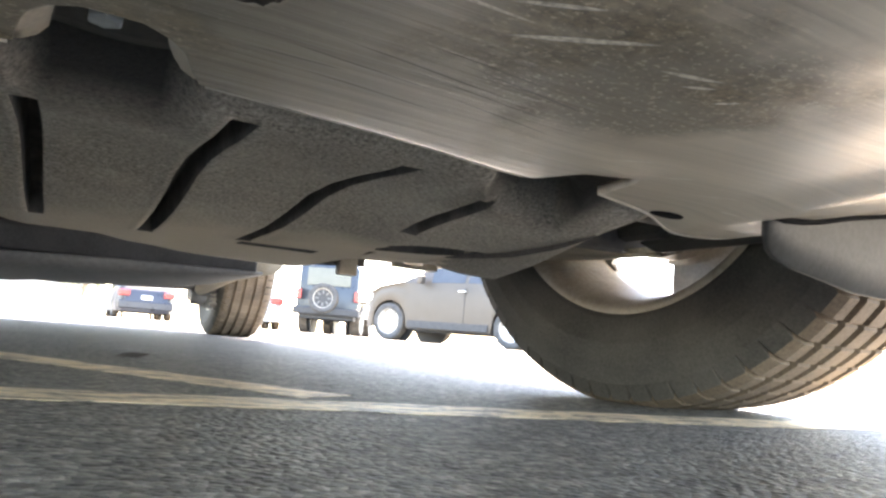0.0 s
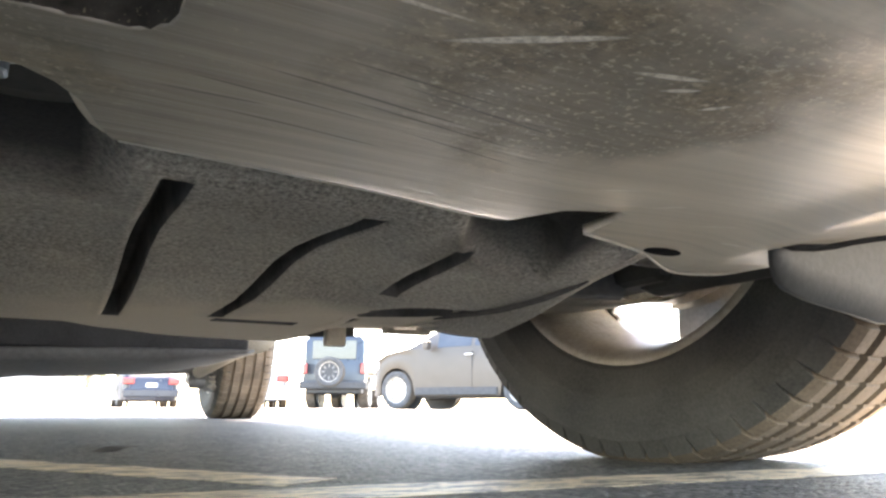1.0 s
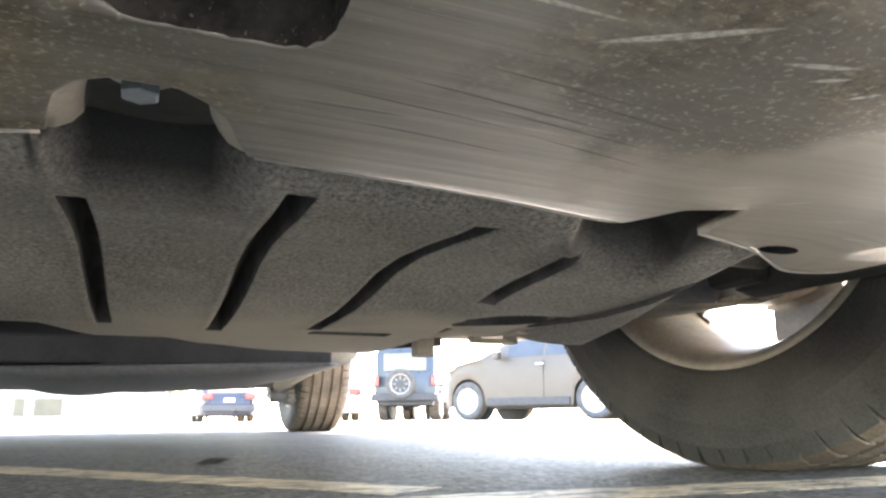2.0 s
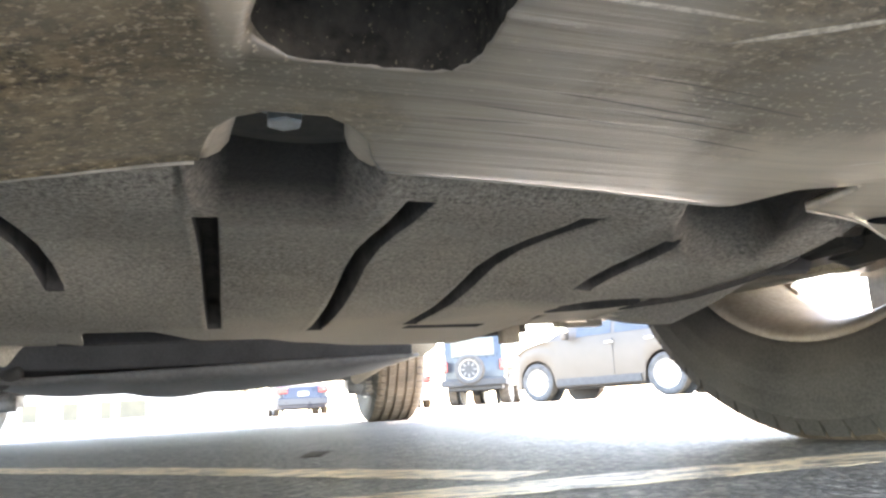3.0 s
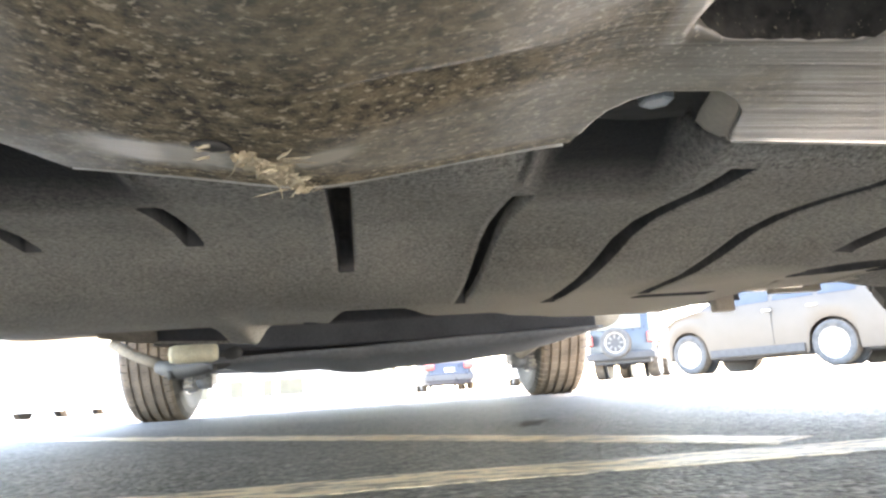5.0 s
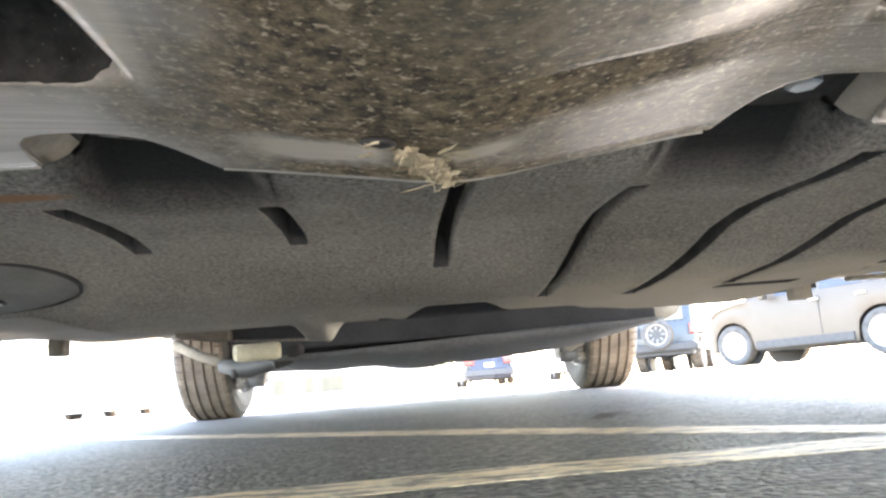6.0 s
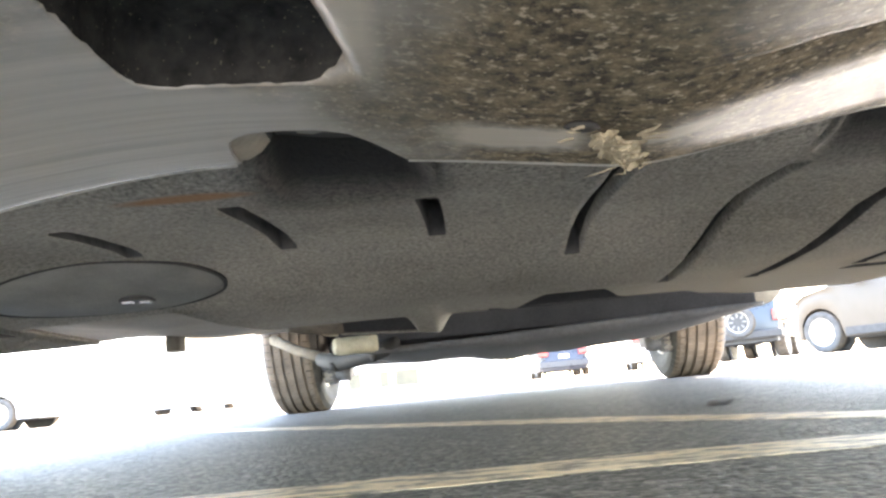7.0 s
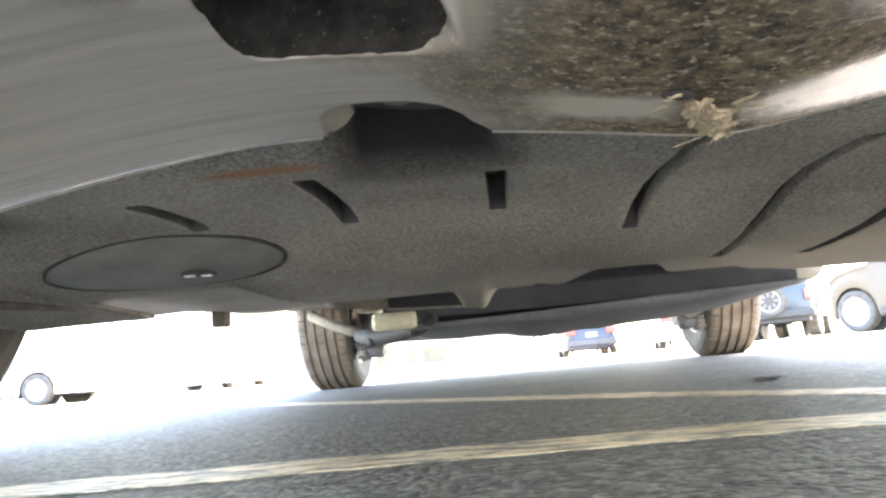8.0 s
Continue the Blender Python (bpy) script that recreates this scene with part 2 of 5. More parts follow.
M_VALENCE = valence_material()
M_LIP_HIGHLIGHT = mat("worn_edge_highlight", (0.45, 0.42, 0.37), (0.72, 0.68, 0.6), 0.5, 60, 300, 0.3, 0.0005)
M_RUBBER = mat("tyre_rubber", (0.031, 0.031, 0.031), (0.088, 0.085, 0.08), 0.75, 12, 350, 0.35, 0.001, spec=0.35)
M_POCKET = mat("black_speckled_pocket", (0.016, 0.015, 0.014), (0.062, 0.058, 0.052), 0.95, 70, 240, 0.9, 0.002, spec=0.2, speck=(0.13, 0.115, 0.09), speck_at=0.66, speck_scale=620)
# colour of the added pieces that stand for shade inside hollows
M_CAVITY_SHADE = mat("cavity_shade", (0.055, 0.055, 0.06), (0.09, 0.09, 0.096), 0.95, 12, 250, 0.3, 0.001, spec=0.1)
M_GAP = mat("dull_black_gap", (0.010, 0.010, 0.011), (0.024, 0.024, 0.026), 0.95, 20, 250, 0.3, 0.001, spec=0.03, rough_var=0.03)
M_FELT_SHADE = mat("felt_shade", (0.06, 0.059, 0.062), (0.12, 0.117, 0.117), 0.95, 40, 300, 0.3, 0.001, spec=0.05, rough_var=0.03)
M_SPAT = mat("dull_black_felt", (0.065, 0.064, 0.064), (0.125, 0.122, 0.12), 0.6, 12, 250, 0.3, 0.001)
M_SEAT = mat("black_seat", (0.03, 0.03, 0.031), (0.062, 0.06, 0.06), 0.7, 30, 250, 0.3, 0.001)
M_FLANGE = mat("dusty_black_flange", (0.12, 0.115, 0.105), (0.22, 0.21, 0.19), 0.55, 30, 250, 0.3, 0.0008)
M_DEFLECTOR = mat("dark_moulded_plastic", (0.03, 0.031, 0.033), (0.065, 0.066, 0.068), 0.5, 12, 250, 0.3, 0.001)
M_HATCH = mat("smooth_grey_cover", (0.15, 0.149, 0.146), (0.29, 0.284, 0.27), 0.6, 30, 700, 0.4, 0.0006, tone=0.15)
M_TAB = mat("dusty_pale_plastic", (0.34, 0.30, 0.25), (0.52, 0.465, 0.385), 0.7, 30, 300, 0.3, 0.0008)
M_TREAD = mat("dusty_tread", (0.07, 0.056, 0.044), (0.175, 0.14, 0.108), 0.85, 14, 300, 0.4, 0.001, spec=0.3)
M_ALLOY = mat("alloy", (0.42, 0.41, 0.4), (0.62, 0.61, 0.59), 0.35, 15, 200, 0.1, 0.0005, metal=0.8)
M_RIMLIP = mat("dusty_rim_barrel", (0.3, 0.26, 0.21), (0.5, 0.46, 0.4), 0.5, 20, 200, 0.15, 0.0006, metal=0.3)
M_BLACK = mat("black_plastic", (0.018, 0.018, 0.019), (0.045, 0.044, 0.043), 0.6, 12, 250, 0.3, 0.001)
M_UNDERSEAL = mat("underseal", (0.05, 0.05, 0.054), (0.12, 0.12, 0.125), 0.65, 8, 120, 0.5, 0.002)
M_PAN = mat("grey_pan", (0.105, 0.105, 0.11), (0.19, 0.19, 0.195), 0.6, 8, 120, 0.4, 0.002)
M_DUST = mat("dusty_panel", (0.2, 0.18, 0.15), (0.36, 0.32, 0.27), 0.75, 9, 250, 0.3, 0.001)
M_STEELDUST = mat("dusty_steel", (0.16, 0.135, 0.11), (0.30, 0.26, 0.215), 0.85, 30, 250, 0.5, 0.001, spec=0.2)
M_STEELDARK = mat("dark_rusty_steel", (0.045, 0.042, 0.04), (0.13, 0.115, 0.10), 0.6, 25, 200, 0.4, 0.001, metal=0.3)
M_STEEL = mat("weathered_steel", (0.14, 0.13, 0.12), (0.34, 0.31, 0.27), 0.5, 25, 200, 0.3, 0.001, metal=0.6)
M_CREAM = mat("pale_spring_paint", (0.45, 0.4, 0.28), (0.68, 0.62, 0.46), 0.55, 20, 200, 0.2, 0.001)
M_FRAY = mat("frayed_plastic", (0.3, 0.245, 0.16), (0.6, 0.52, 0.38), 0.85, 90, 600, 0.8, 0.001)
M_ZINC = mat("zinc_bolt", (0.4, 0.44, 0.48), (0.62, 0.66, 0.7), 0.4, 60, 400, 0.2, 0.0005, metal=0.7)
M_PAINT_GREY = mat("car_paint_grey", (0.2, 0.21, 0.22), (0.24, 0.25, 0.26), 0.25, 3, 500, 0.02, 0.0003, metal=0.4)
M_SILVER = mat("car_paint_silver", (0.074, 0.062, 0.050), (0.095, 0.081, 0.067), 0.5, 3, 500, 0.02, 0.0003, metal=0.5)
M_BLUE = mat("car_paint_blue", (0.034, 0.041, 0.047), (0.044, 0.052, 0.059), 0.3, 3, 500, 0.02, 0.0003, metal=0.2)
M_NAVY = mat("car_paint_navy", (0.03, 0.032, 0.04), (0.042, 0.044, 0.053), 0.3, 3, 500, 0.02, 0.0003, metal=0.2)
M_WHITE = mat("car_paint_white", (0.72, 0.72, 0.71), (0.8, 0.8, 0.79), 0.3, 3, 500, 0.02, 0.0003)
M_RED = mat("tail_lamp_red", (0.22, 0.02, 0.02), (0.3, 0.035, 0.035), 0.2, 10, 200, 0.05, 0.0005)
M_LENS = mat("lamp_lens", (0.6, 0.6, 0.6), (0.75, 0.75, 0.75), 0.15, 10, 200, 0.02, 0.0005)
M_GLASS = mat("tinted_glass", (0.03, 0.035, 0.04), (0.05, 0.055, 0.06), 0.08, 3, 100, 0.0, 0.001, rough_var=0.03)


def asphalt_material():
    """Old asphalt: pale stones in dark binder, worn shiny on top."""
    m = bpy.data.materials.new("worn_asphalt")
    m.use_nodes = True
    n, l = m.node_tree.nodes, m.node_tree.links
    b = n["Principled BSDF"]
    tc = n.new("ShaderNodeTexCoord")
    vor, big, fine, mid = n.new("ShaderNodeTexVoronoi"), n.new("ShaderNodeTexNoise"), n.new("ShaderNodeTexNoise"), n.new("ShaderNodeTexNoise")
    vor.inputs["Scale"].default_value = 210
    for t, sc, d in ((big, 2.2, 5), (fine, 500, 3), (mid, 34, 5)):
        t.inputs["Scale"].default_value, t.inputs["Detail"].default_value = sc, d
    for t in (vor, big, fine, mid):
        l.new(tc.outputs["Object"], t.inputs["Vector"])
    stone = n.new("ShaderNodeSeparateColor")
    l.new(vor.outputs["Color"], stone.inputs[0])
    mixes = []
    for src, lo, hi in ((stone.outputs[0], (0.028, 0.028, 0.027), (0.30, 0.28, 0.246)), (big.outputs[0], (0.066, 0.063, 0.058), (0.20, 0.187, 0.164))):
        r = n.new("ShaderNodeMapRange")
        r.inputs["From Min"].default_value, r.inputs["From Max"].default_value = 0.25, 0.8
        l.new(src, r.inputs["Value"])
        x = n.new("ShaderNodeMix")
        x.data_type = "RGBA"
        x.inputs[6].default_value, x.inputs[7].default_value = (*lo, 1), (*hi, 1)
        l.new(r.outputs[0], x.inputs[0])
        mixes.append(x.outputs[2])
    x = n.new("ShaderNodeMix")
    x.data_type = "RGBA"
    x.inputs[0].default_value = 0.5
    l.new(mixes[0], x.inputs[6])
    l.new(mixes[1], x.inputs[7])
    grit, gr, gm = n.new("ShaderNodeTexNoise"), n.new("ShaderNodeMapRange"), n.new("ShaderNodeMix")
    grit.inputs["Scale"].default_value, grit.inputs["Detail"].default_value, grit.inputs["Roughness"].default_value = 120, 5, 0.75
    l.new(tc.outputs["Object"], grit.inputs["Vector"])
    for k, v in (("From Min", 0.38), ("From Max", 0.64), ("To Min", 0.3), ("To Max", 1.3)):
        gr.inputs[k].default_value = v
    l.new(grit.outputs[0], gr.inputs["Value"])
    gm.data_type, gm.blend_type = "RGBA", "MULTIPLY"
    gm.inputs[0].default_value = 1.0
    l.new(x.outputs[2], gm.inputs[6])
    l.new(gr.outputs[0], gm.inputs[7])
    l.new(gm.outputs[2], b.inputs["Base Color"])
    r = n.new("ShaderNodeMapRange")
    r.inputs["To Min"].default_value, r.inputs["To Max"].default_value = 0.46, 0.82
    l.new(mid.outputs[0], r.inputs["Value"])
    l.new(r.outputs[0], b.inputs["Roughness"])
    b.inputs["Specular IOR Level"].default_value = 0.42
    h = n.new("ShaderNodeMath")
    h.operation = "MULTIPLY_ADD"
    l.new(fine.outputs[0], h.inputs[0])
    h.inputs[1].default_value = 0.35
    l.new(vor.outputs["Distance"], h.inputs[2])
    h2 = n.new("ShaderNodeMath")
    h2.operation = "MULTIPLY_ADD"
    l.new(mid.outputs[0], h2.inputs[0])
    h2.inputs[1].default_value = 0.6
    l.new(h.outputs[0], h2.inputs[2])
    bp = n.new("ShaderNodeBump")
    bp.inputs["Strength"].default_value, bp.inputs["Distance"].default_value = 1.0, 0.003
    bp.invert = True
    l.new(h2.outputs[0], bp.inputs["Height"])
    l.new(bp.outputs[0], b.inputs["Normal"])
    return m


M_ASPHALT = asphalt_material()
M_LINE = mat("worn_line_paint", (0.15, 0.125, 0.10), (0.80, 0.64, 0.44), 0.5, 70, 330, 1.0, 0.002, contrast=0.075, stretch=(0.4, 1.3, 1), spec=0.45, centre=0.775)
M_STUCCO = mat("stucco", (0.6, 0.54, 0.44), (0.7, 0.64, 0.54), 0.9, 1, 40, 0.3, 0.004)
M_TAN = mat("tan_shutter", (0.10, 0.085, 0.055), (0.15, 0.125, 0.08), 0.7, 2, 30, 0.1, 0.002)
M_LEAF = mat("leaf", (0.24, 0.25, 0.13), (0.36, 0.37, 0.22), 0.6, 3, 30, 0.1, 0.002)
M_BARK = mat("bark", (0.3, 0.26, 0.2), (0.42, 0.37, 0.3), 0.9, 6, 60, 0.8, 0.01)
M_DRYLEAF = mat("dry_leaf", (0.035, 0.027, 0.02), (0.075, 0.058, 0.04), 0.7, 90, 400, 0.6, 0.001)


# ---- builders ----
def part(name, bm, material, parent=None, label="", smooth=False):
    """Links a bmesh as one mesh object under a thing or a part, keeping its place."""
    me = bpy.data.meshes.new(name)
    bm.to_mesh(me)
    bm.free()
    me.materials.append(material)
    if smooth:
        me.polygons.foreach_set("use_smooth", [True] * len(me.polygons))
    ob = new(name, me)
    if parent:
        ob.parent = parent
        ob.matrix_parent_inverse = world_of(parent).inverted()
    return tagged(ob, label) if label else ob


def world_of(ob):
    m = ob.matrix_basis.copy()
    while ob.parent:
        m = ob.parent.matrix_basis @ ob.matrix_parent_inverse @ m if ob.parent.parent is None else ob.parent.matrix_basis @ ob.matrix_parent_inverse @ m
        ob = ob.parent
        if ob.parent:
            m = ob.matrix_parent_inverse @ m
    return m


def thing(name, at, label, category, group="", kind=""):
    ob = new(name)
    ob.location = at
    return tagged(ob, label, category, group, kind)


def box(x0, x1, y0, y1, z0, z1, bevel=0.0, bm=None):
    bm = bm or bmesh.new()
    made = bmesh.ops.create_cube(bm, size=1, matrix=Matrix.LocRotScale(((x0 + x1) / 2, (y0 + y1) / 2, (z0 + z1) / 2), None, (abs(x1 - x0), abs(y1 - y0), abs(z1 - z0))))
    if bevel:
        edges = {e for v in made["verts"] for e in v.link_edges}
        bmesh.ops.bevel(bm, geom=list(edges), offset=bevel, segments=2, affect="EDGES", profile=0.5)
    return bm


def tube(points, radius, sides=12, bm=None, cap=True):
    """A round bar along a line of points; radius may be a list."""
    bm = bm or bmesh.new()
    pts = [Vector(p) for p in points]
    rad = radius if isinstance(radius, (list, tuple)) else [radius] * len(pts)
    rings = []
    for i, p in enumerate(pts):
        d = (pts[min(i + 1, len(pts) - 1)] - pts[max(i - 1, 0)]).normalized()
        side = d.cross(Vector((0, 0, 1)) if abs(d.z) < 0.9 else Vector((1, 0, 0))).normalized()
        up = side.cross(d)
        rings.append([bm.verts.new(p + rad[i] * (math.cos(a) * side + math.sin(a) * up)) for a in (2 * math.pi * k / sides for k in range(sides))])
    for a, b in zip(rings, rings[1:]):
        for k in range(sides):
            bm.faces.new((a[k], a[(k + 1) % sides], b[(k + 1) % sides], b[k]))
    if cap:
        bm.faces.new(rings[0][::-1])
        bm.faces.new(rings[-1])
    bmesh.ops.recalc_face_normals(bm, faces=bm.faces)
    return bm


def sheet(columns, thick):
    """A closed sheet from columns of points (its lower face); the upper face lies thick above."""
    bm = bmesh.new()
    low = [[bm.verts.new(p) for p in col] for col in columns]
    top = [[bm.verts.new((p[0], p[1], p[2] + thick)) for p in col] for col in columns]
    for i in range(len(columns) - 1):
        for j in range(len(columns[0]) - 1):
            bm.faces.new((low[i][j], low[i][j + 1], low[i + 1][j + 1], low[i + 1][j]))
            bm.faces.new((top[i][j], top[i + 1][j], top[i + 1][j + 1], top[i][j + 1]))
    n, m = len(columns) - 1, len(columns[0]) - 1
    for i in range(n):
        bm.faces.new((low[i][0], low[i + 1][0], top[i + 1][0], top[i][0]))
        bm.faces.new((low[i][m], top[i][m], top[i + 1][m], low[i + 1][m]))
    for j in range(m):
        bm.faces.new((low[0][j], top[0][j], top[0][j + 1], low[0][j + 1]))
        bm.faces.new((low[n][j], low[n][j + 1], top[n][j + 1], top[n][j]))
    return bm


def revolve(profile, angles, dip=None):
    """Turns a closed profile of (x, radius) about the x axis. dip(i, j) sinks a point towards the axis."""
    bm = bmesh.new()
    rings = []
    for j, a in enumerate(angles):
        rings.append([bm.verts.new((x, (r - (dip(i, j) if dip else 0)) * math.cos(a), (r - (dip(i, j) if dip else 0)) * math.sin(a))) for i, (x, r) in enumerate(profile)])
    n, m = len(angles), len(profile)
    for j in range(n):
        a, b = rings[j], rings[(j + 1) % n]
        for i in range(m):
            bm.faces.new((a[i], a[(i + 1) % m], b[(i + 1) % m], b[i]))
    bmesh.ops.recalc_face_normals(bm, faces=bm.faces)
    return bm


def smooth01(v):
    v = min(max(v, 0.0), 1.0)
    return v * v * (3 - 2 * v)


def lerp_table(table, v):
    if v <= table[0][0]:
        return table[0][1]
    for (a, p), (b, q) in zip(table, table[1:]):
        if v <= b:
            return p + (q - p) * (v - a) / (b - a)
    return table[-1][1]


def window(v, a, b, soft):
    """1 between a and b, falling to 0 over soft outside them."""
    return smooth01((v - a) / soft + 1) * smooth01((b - v) / soft + 1)


def mesh_at(name, me, parent, m, label=""):
    ob = new(name, me)
    ob.parent = parent
    ob.matrix_parent_inverse = Matrix()
    ob.matrix_basis = m
    return tagged(ob, label) if label else ob


# ---- ground ----
def ground_z(x, y):
    """The lot is level but for a shallow dip beside the parking line."""
    return -0.0115 * min(max(x - 0.05, 0.0), 0.7) * (1 - smooth01((y - 1.3) / 0.9)) * (1 - smooth01((x - 1.6) / 2))


bm = bmesh.new()
STEPS = [0.05 * k for k in range(16)] + [0.8 * 1.35 ** k for k in range(22)]
LINES = [-s for s in STEPS[:0:-1]] + STEPS
grid = [[bm.verts.new((x, y + 1.2, ground_z(x, y + 1.2))) for y in LINES] for x in LINES]
for i in range(len(LINES) - 1):
    for j in range(len(LINES) - 1):
        bm.faces.new((grid[i][j], grid[i + 1][j], grid[i + 1][j + 1], grid[i][j + 1]))
tagged(part("ground", bm, M_ASPHALT), "worn grey asphalt car park in sun and shade", "ground", kind="structure")


def stripe(x0, y0, x1, y1, width):
    """A worn painted line with ragged edges, a thin coat on the asphalt."""
    d = Vector((x1 - x0, y1 - y0, 0))
    n = max(int(d.length / 0.012), 8)
    side = Vector((-d.y, d.x, 0)).normalized()
    cols = []
    for i in range(n + 1):
        c = Vector((x0, y0, 0.0004)) + d * i / n
        a = 0.5 * width + 0.006 * noise.noise(Vector((i * 0.21, x0, 3))) + 0.004 * noise.noise(Vector((i * 0.9, x0, 3)))
        b = 0.5 * width + 0.006 * noise.noise(Vector((i * 0.21, y0, 9))) + 0.004 * noise.noise(Vector((i * 0.9, y0, 9)))
        cols.append([p + Vector((0, 0, ground_z(p.x, p.y))) for p in (c - side * b, c, c + side * a)])
    return sheet(cols, 0.0003)


tagged(part("painted_line", stripe(-1.6, 0.813, 1.6, 0.973, 0.062), M_LINE), "worn yellowish-white painted parking line on asphalt", "road marking", "parking lines", "structure")
tagged(part("painted_line", stripe(0.305, 0.975, -1.9, 3.7, 0.062), M_LINE), "worn yellowish-white diagonal parking line on asphalt", "road marking", "parking lines", "structure")

# a dry leaf lying flat on the asphalt
bm = bmesh.new()
lf = [[bm.verts.new((0.214 + 0.036 * (u - 0.5) - 0.012 * v, 1.381 + 0.06 * (u - 0.5) + 0.011 * v * math.sin(math.pi * u), ground_z(0.214, 1.381) + 0.0012 + 0.0035 * abs(v) * math.sin(math.pi * u) + 0.003 * u * u)) for v in (-1, 0, 1)] for u in (0.02, 0.2, 0.4, 0.6, 0.8, 0.98)]
for a, b in zip(lf, lf[1:]):
    for k in range(2):
        bm.faces.new((a[k], a[k + 1], b[k + 1], b[k]))
bmesh.ops.solidify(bm, geom=bm.faces[:], thickness=0.001)
tagged(part("dry_leaf", bm, M_DRYLEAF), "dry brown leaf lying flat on asphalt", "leaf")

# ---- the car overhead ----
R_TYRE, AXLE_F, AXLE_R, TRACK = 0.308, 1.11, 3.605, 0.778
car = thing("hatchback_car", (0, 2.35, 0), "grey hatchback seen from beneath, with dusty black underbody panels", "car")

# grooves of the shield: x at y 0.95, front and rear ends, slant across per metre
GROOVES = [(-0.2665, 0.8215, 0.905, 0.0), (-0.1765, 0.803, 0.921, -0.015), (-0.083, 0.8215, 0.919, 0.0), (0.0045, 0.785, 0.972, -0.010), (0.0948, 0.816, 1.110, 0.008),
           (0.1797, 0.772, 1.137, -0.010), (0.2649, 0.794, 1.105, -0.057), (0.3475, 0.828, 0.957, 0.07), (0.374, 1.08, 1.328, -0.06)]
NOTCH = [(0.094, 0.0), (0.096, 0.018), (0.099, 0.032), (0.105, 0.042), (0.114, 0.048), (0.132, 0.048), (0.140, 0.041), (0.147, 0.030), (0.152, 0.012), (0.157, 0.0)]
NOTCH_FAR = [(0.095, 0.0), (0.098, 0.006), (0.101, 0.0125), (0.106, 0.022), (0.112, 0.030), (0.122, 0.0345), (0.134, 0.0346), (0.144, 0.0327), (0.150, 0.029), (0.154, 0.023), (0.1563, 0.010), (0.157, 0.0)]      # beyond the middle, mirrored
LIP_Z = [(-0.308, 0.121), (-0.268, 0.126), (-0.224, 0.132), (-0.18, 0.1363), (-0.14, 0.1362), (-0.083, 0.1315), (-0.037, 0.1252), (0.0, 0.1196), (0.027, 0.124),
         (0.07, 0.1306), (0.094, 0.1342), (0.156, 0.1326), (0.21, 0.1307), (0.25, 0.1291), (0.30, 0.1262), (0.318, 0.126), (0.335, 0.1275), (0.362, 0.1272), (0.425, 0.1275), (0.446, 0.1235), (0.462, 0.1213), (0.503, 0.1235), (0.525, 0.130), (0.57, 0.138), (0.67, 0.158), (0.86, 0.19)]
CORNER = [(0.16, 0.0), (0.25, 0.006), (0.312, 0.0135), (0.318, 0.0143), (0.3215, 0.007), (0.330, -0.0102), (0.341, -0.0162), (0.352, -0.0203), (0.358, -0.0178), (0.362, -0.008), (0.3635, 0.002), (0.3645, 0.016), (0.366, 0.0220), (0.391, 0.0315), (0.427, 0.0465), (0.446, 0.0565), (0.457, 0.0615), (0.505, 0.0615), (0.520, 0.0545), (0.56, 0.05)]


def lip_z(x):
    def raw(v):
        return lerp_table(LIP_Z, v) if v > -0.308 else lerp_table(LIP_Z, -v) - 0.003
    return sum(raw(x + 0.005 * k) * (5 - abs(k)) for k in range(-4, 5)) / 25


def lip_y(x):
    """The rear edge of the front valence, with a notch either side of the middle, a cut-out at each corner and a scoop towards each wheel."""
    y = 0.7335 - (lerp_table(NOTCH, x) if x > 0 else lerp_table(NOTCH_FAR, 0.012 - x))
    a = abs(x)
    y += lerp_table(CORNER, a)
    return y


POCKETS = [(0.104, 0.1665, 0.560, 0.6550), (-0.154, -0.088, 0.570, 0.6655)]


def valence_z(x, y):
    z = lip_z(x) + 0.0
    fwd = 0.735 - y
    z += 0.004 * smooth01(fwd / 0.12) * (1 - window(x, -0.04, 0.04, 0.05))
    z += 0.0024 * smooth01((y - 0.642 - 0.15 * max(0.03 - x, 0)) / 0.004) * (1 - smooth01((y - 0.648) / 0.034)) * window(x, 0.004, 0.048, 0.022)       # fold beside the middle bulge
    z += 0.004 * smooth01((0.42 - y) / 0.16) ** 2
    z += 0.006 * smooth01((abs(x) - 0.448) / 0.028) * (1 - smooth01((y - 0.743) / 0.014))       # steps up to the deflector
    z -= 0.0022 * math.exp(-((abs(x) - 0.34) / 0.016) ** 2 - ((y - 0.706) / 0.009) ** 2)        # small bulge
    z += 0.0006 * noise.noise(Vector((x * 18, y * 18, 1.7)))
    return z


xs = set(round(-0.86 + 0.02 * k, 4) for k in range(87))
xs |= set(round(x, 4) for x, _ in NOTCH) | set(round(0.012 - x, 4) for x, _ in NOTCH_FAR) | set(round(-0.46 + 0.006 * k, 4) for k in range(154)) | set(round(s_ * (0.310 + 0.0015 * k), 4) for k in range(40) for s_ in (1, -1)) | set(round(s_ * (0.53 + 0.003 * k), 4) for k in range(6) for s_ in (1, -1))
for x0, x1, _, _ in POCKETS:
    xs |= {round(x0 - 0.014, 4), round(x1 + 0.014, 4)}
xs = sorted(xs)
ss = [0, 0.001, 0.002, 0.004] + [0.007 + 0.0022 * k for k in range(95)] + [0.22 + 0.025 * k for k in range(10)]
cols = []
for x in xs:
    back = lip_y(x)
    col = []
    for s in ss:
        y = 0.735 - s - (0.735 - back) * max(0.0, 1 - s / 0.055)
        col.append((x, y, valence_z(x, y) + 0.0018 * max(0.0, 1 - s / 0.004)))
    cols.append(col)
bm = sheet(cols, 0.003)
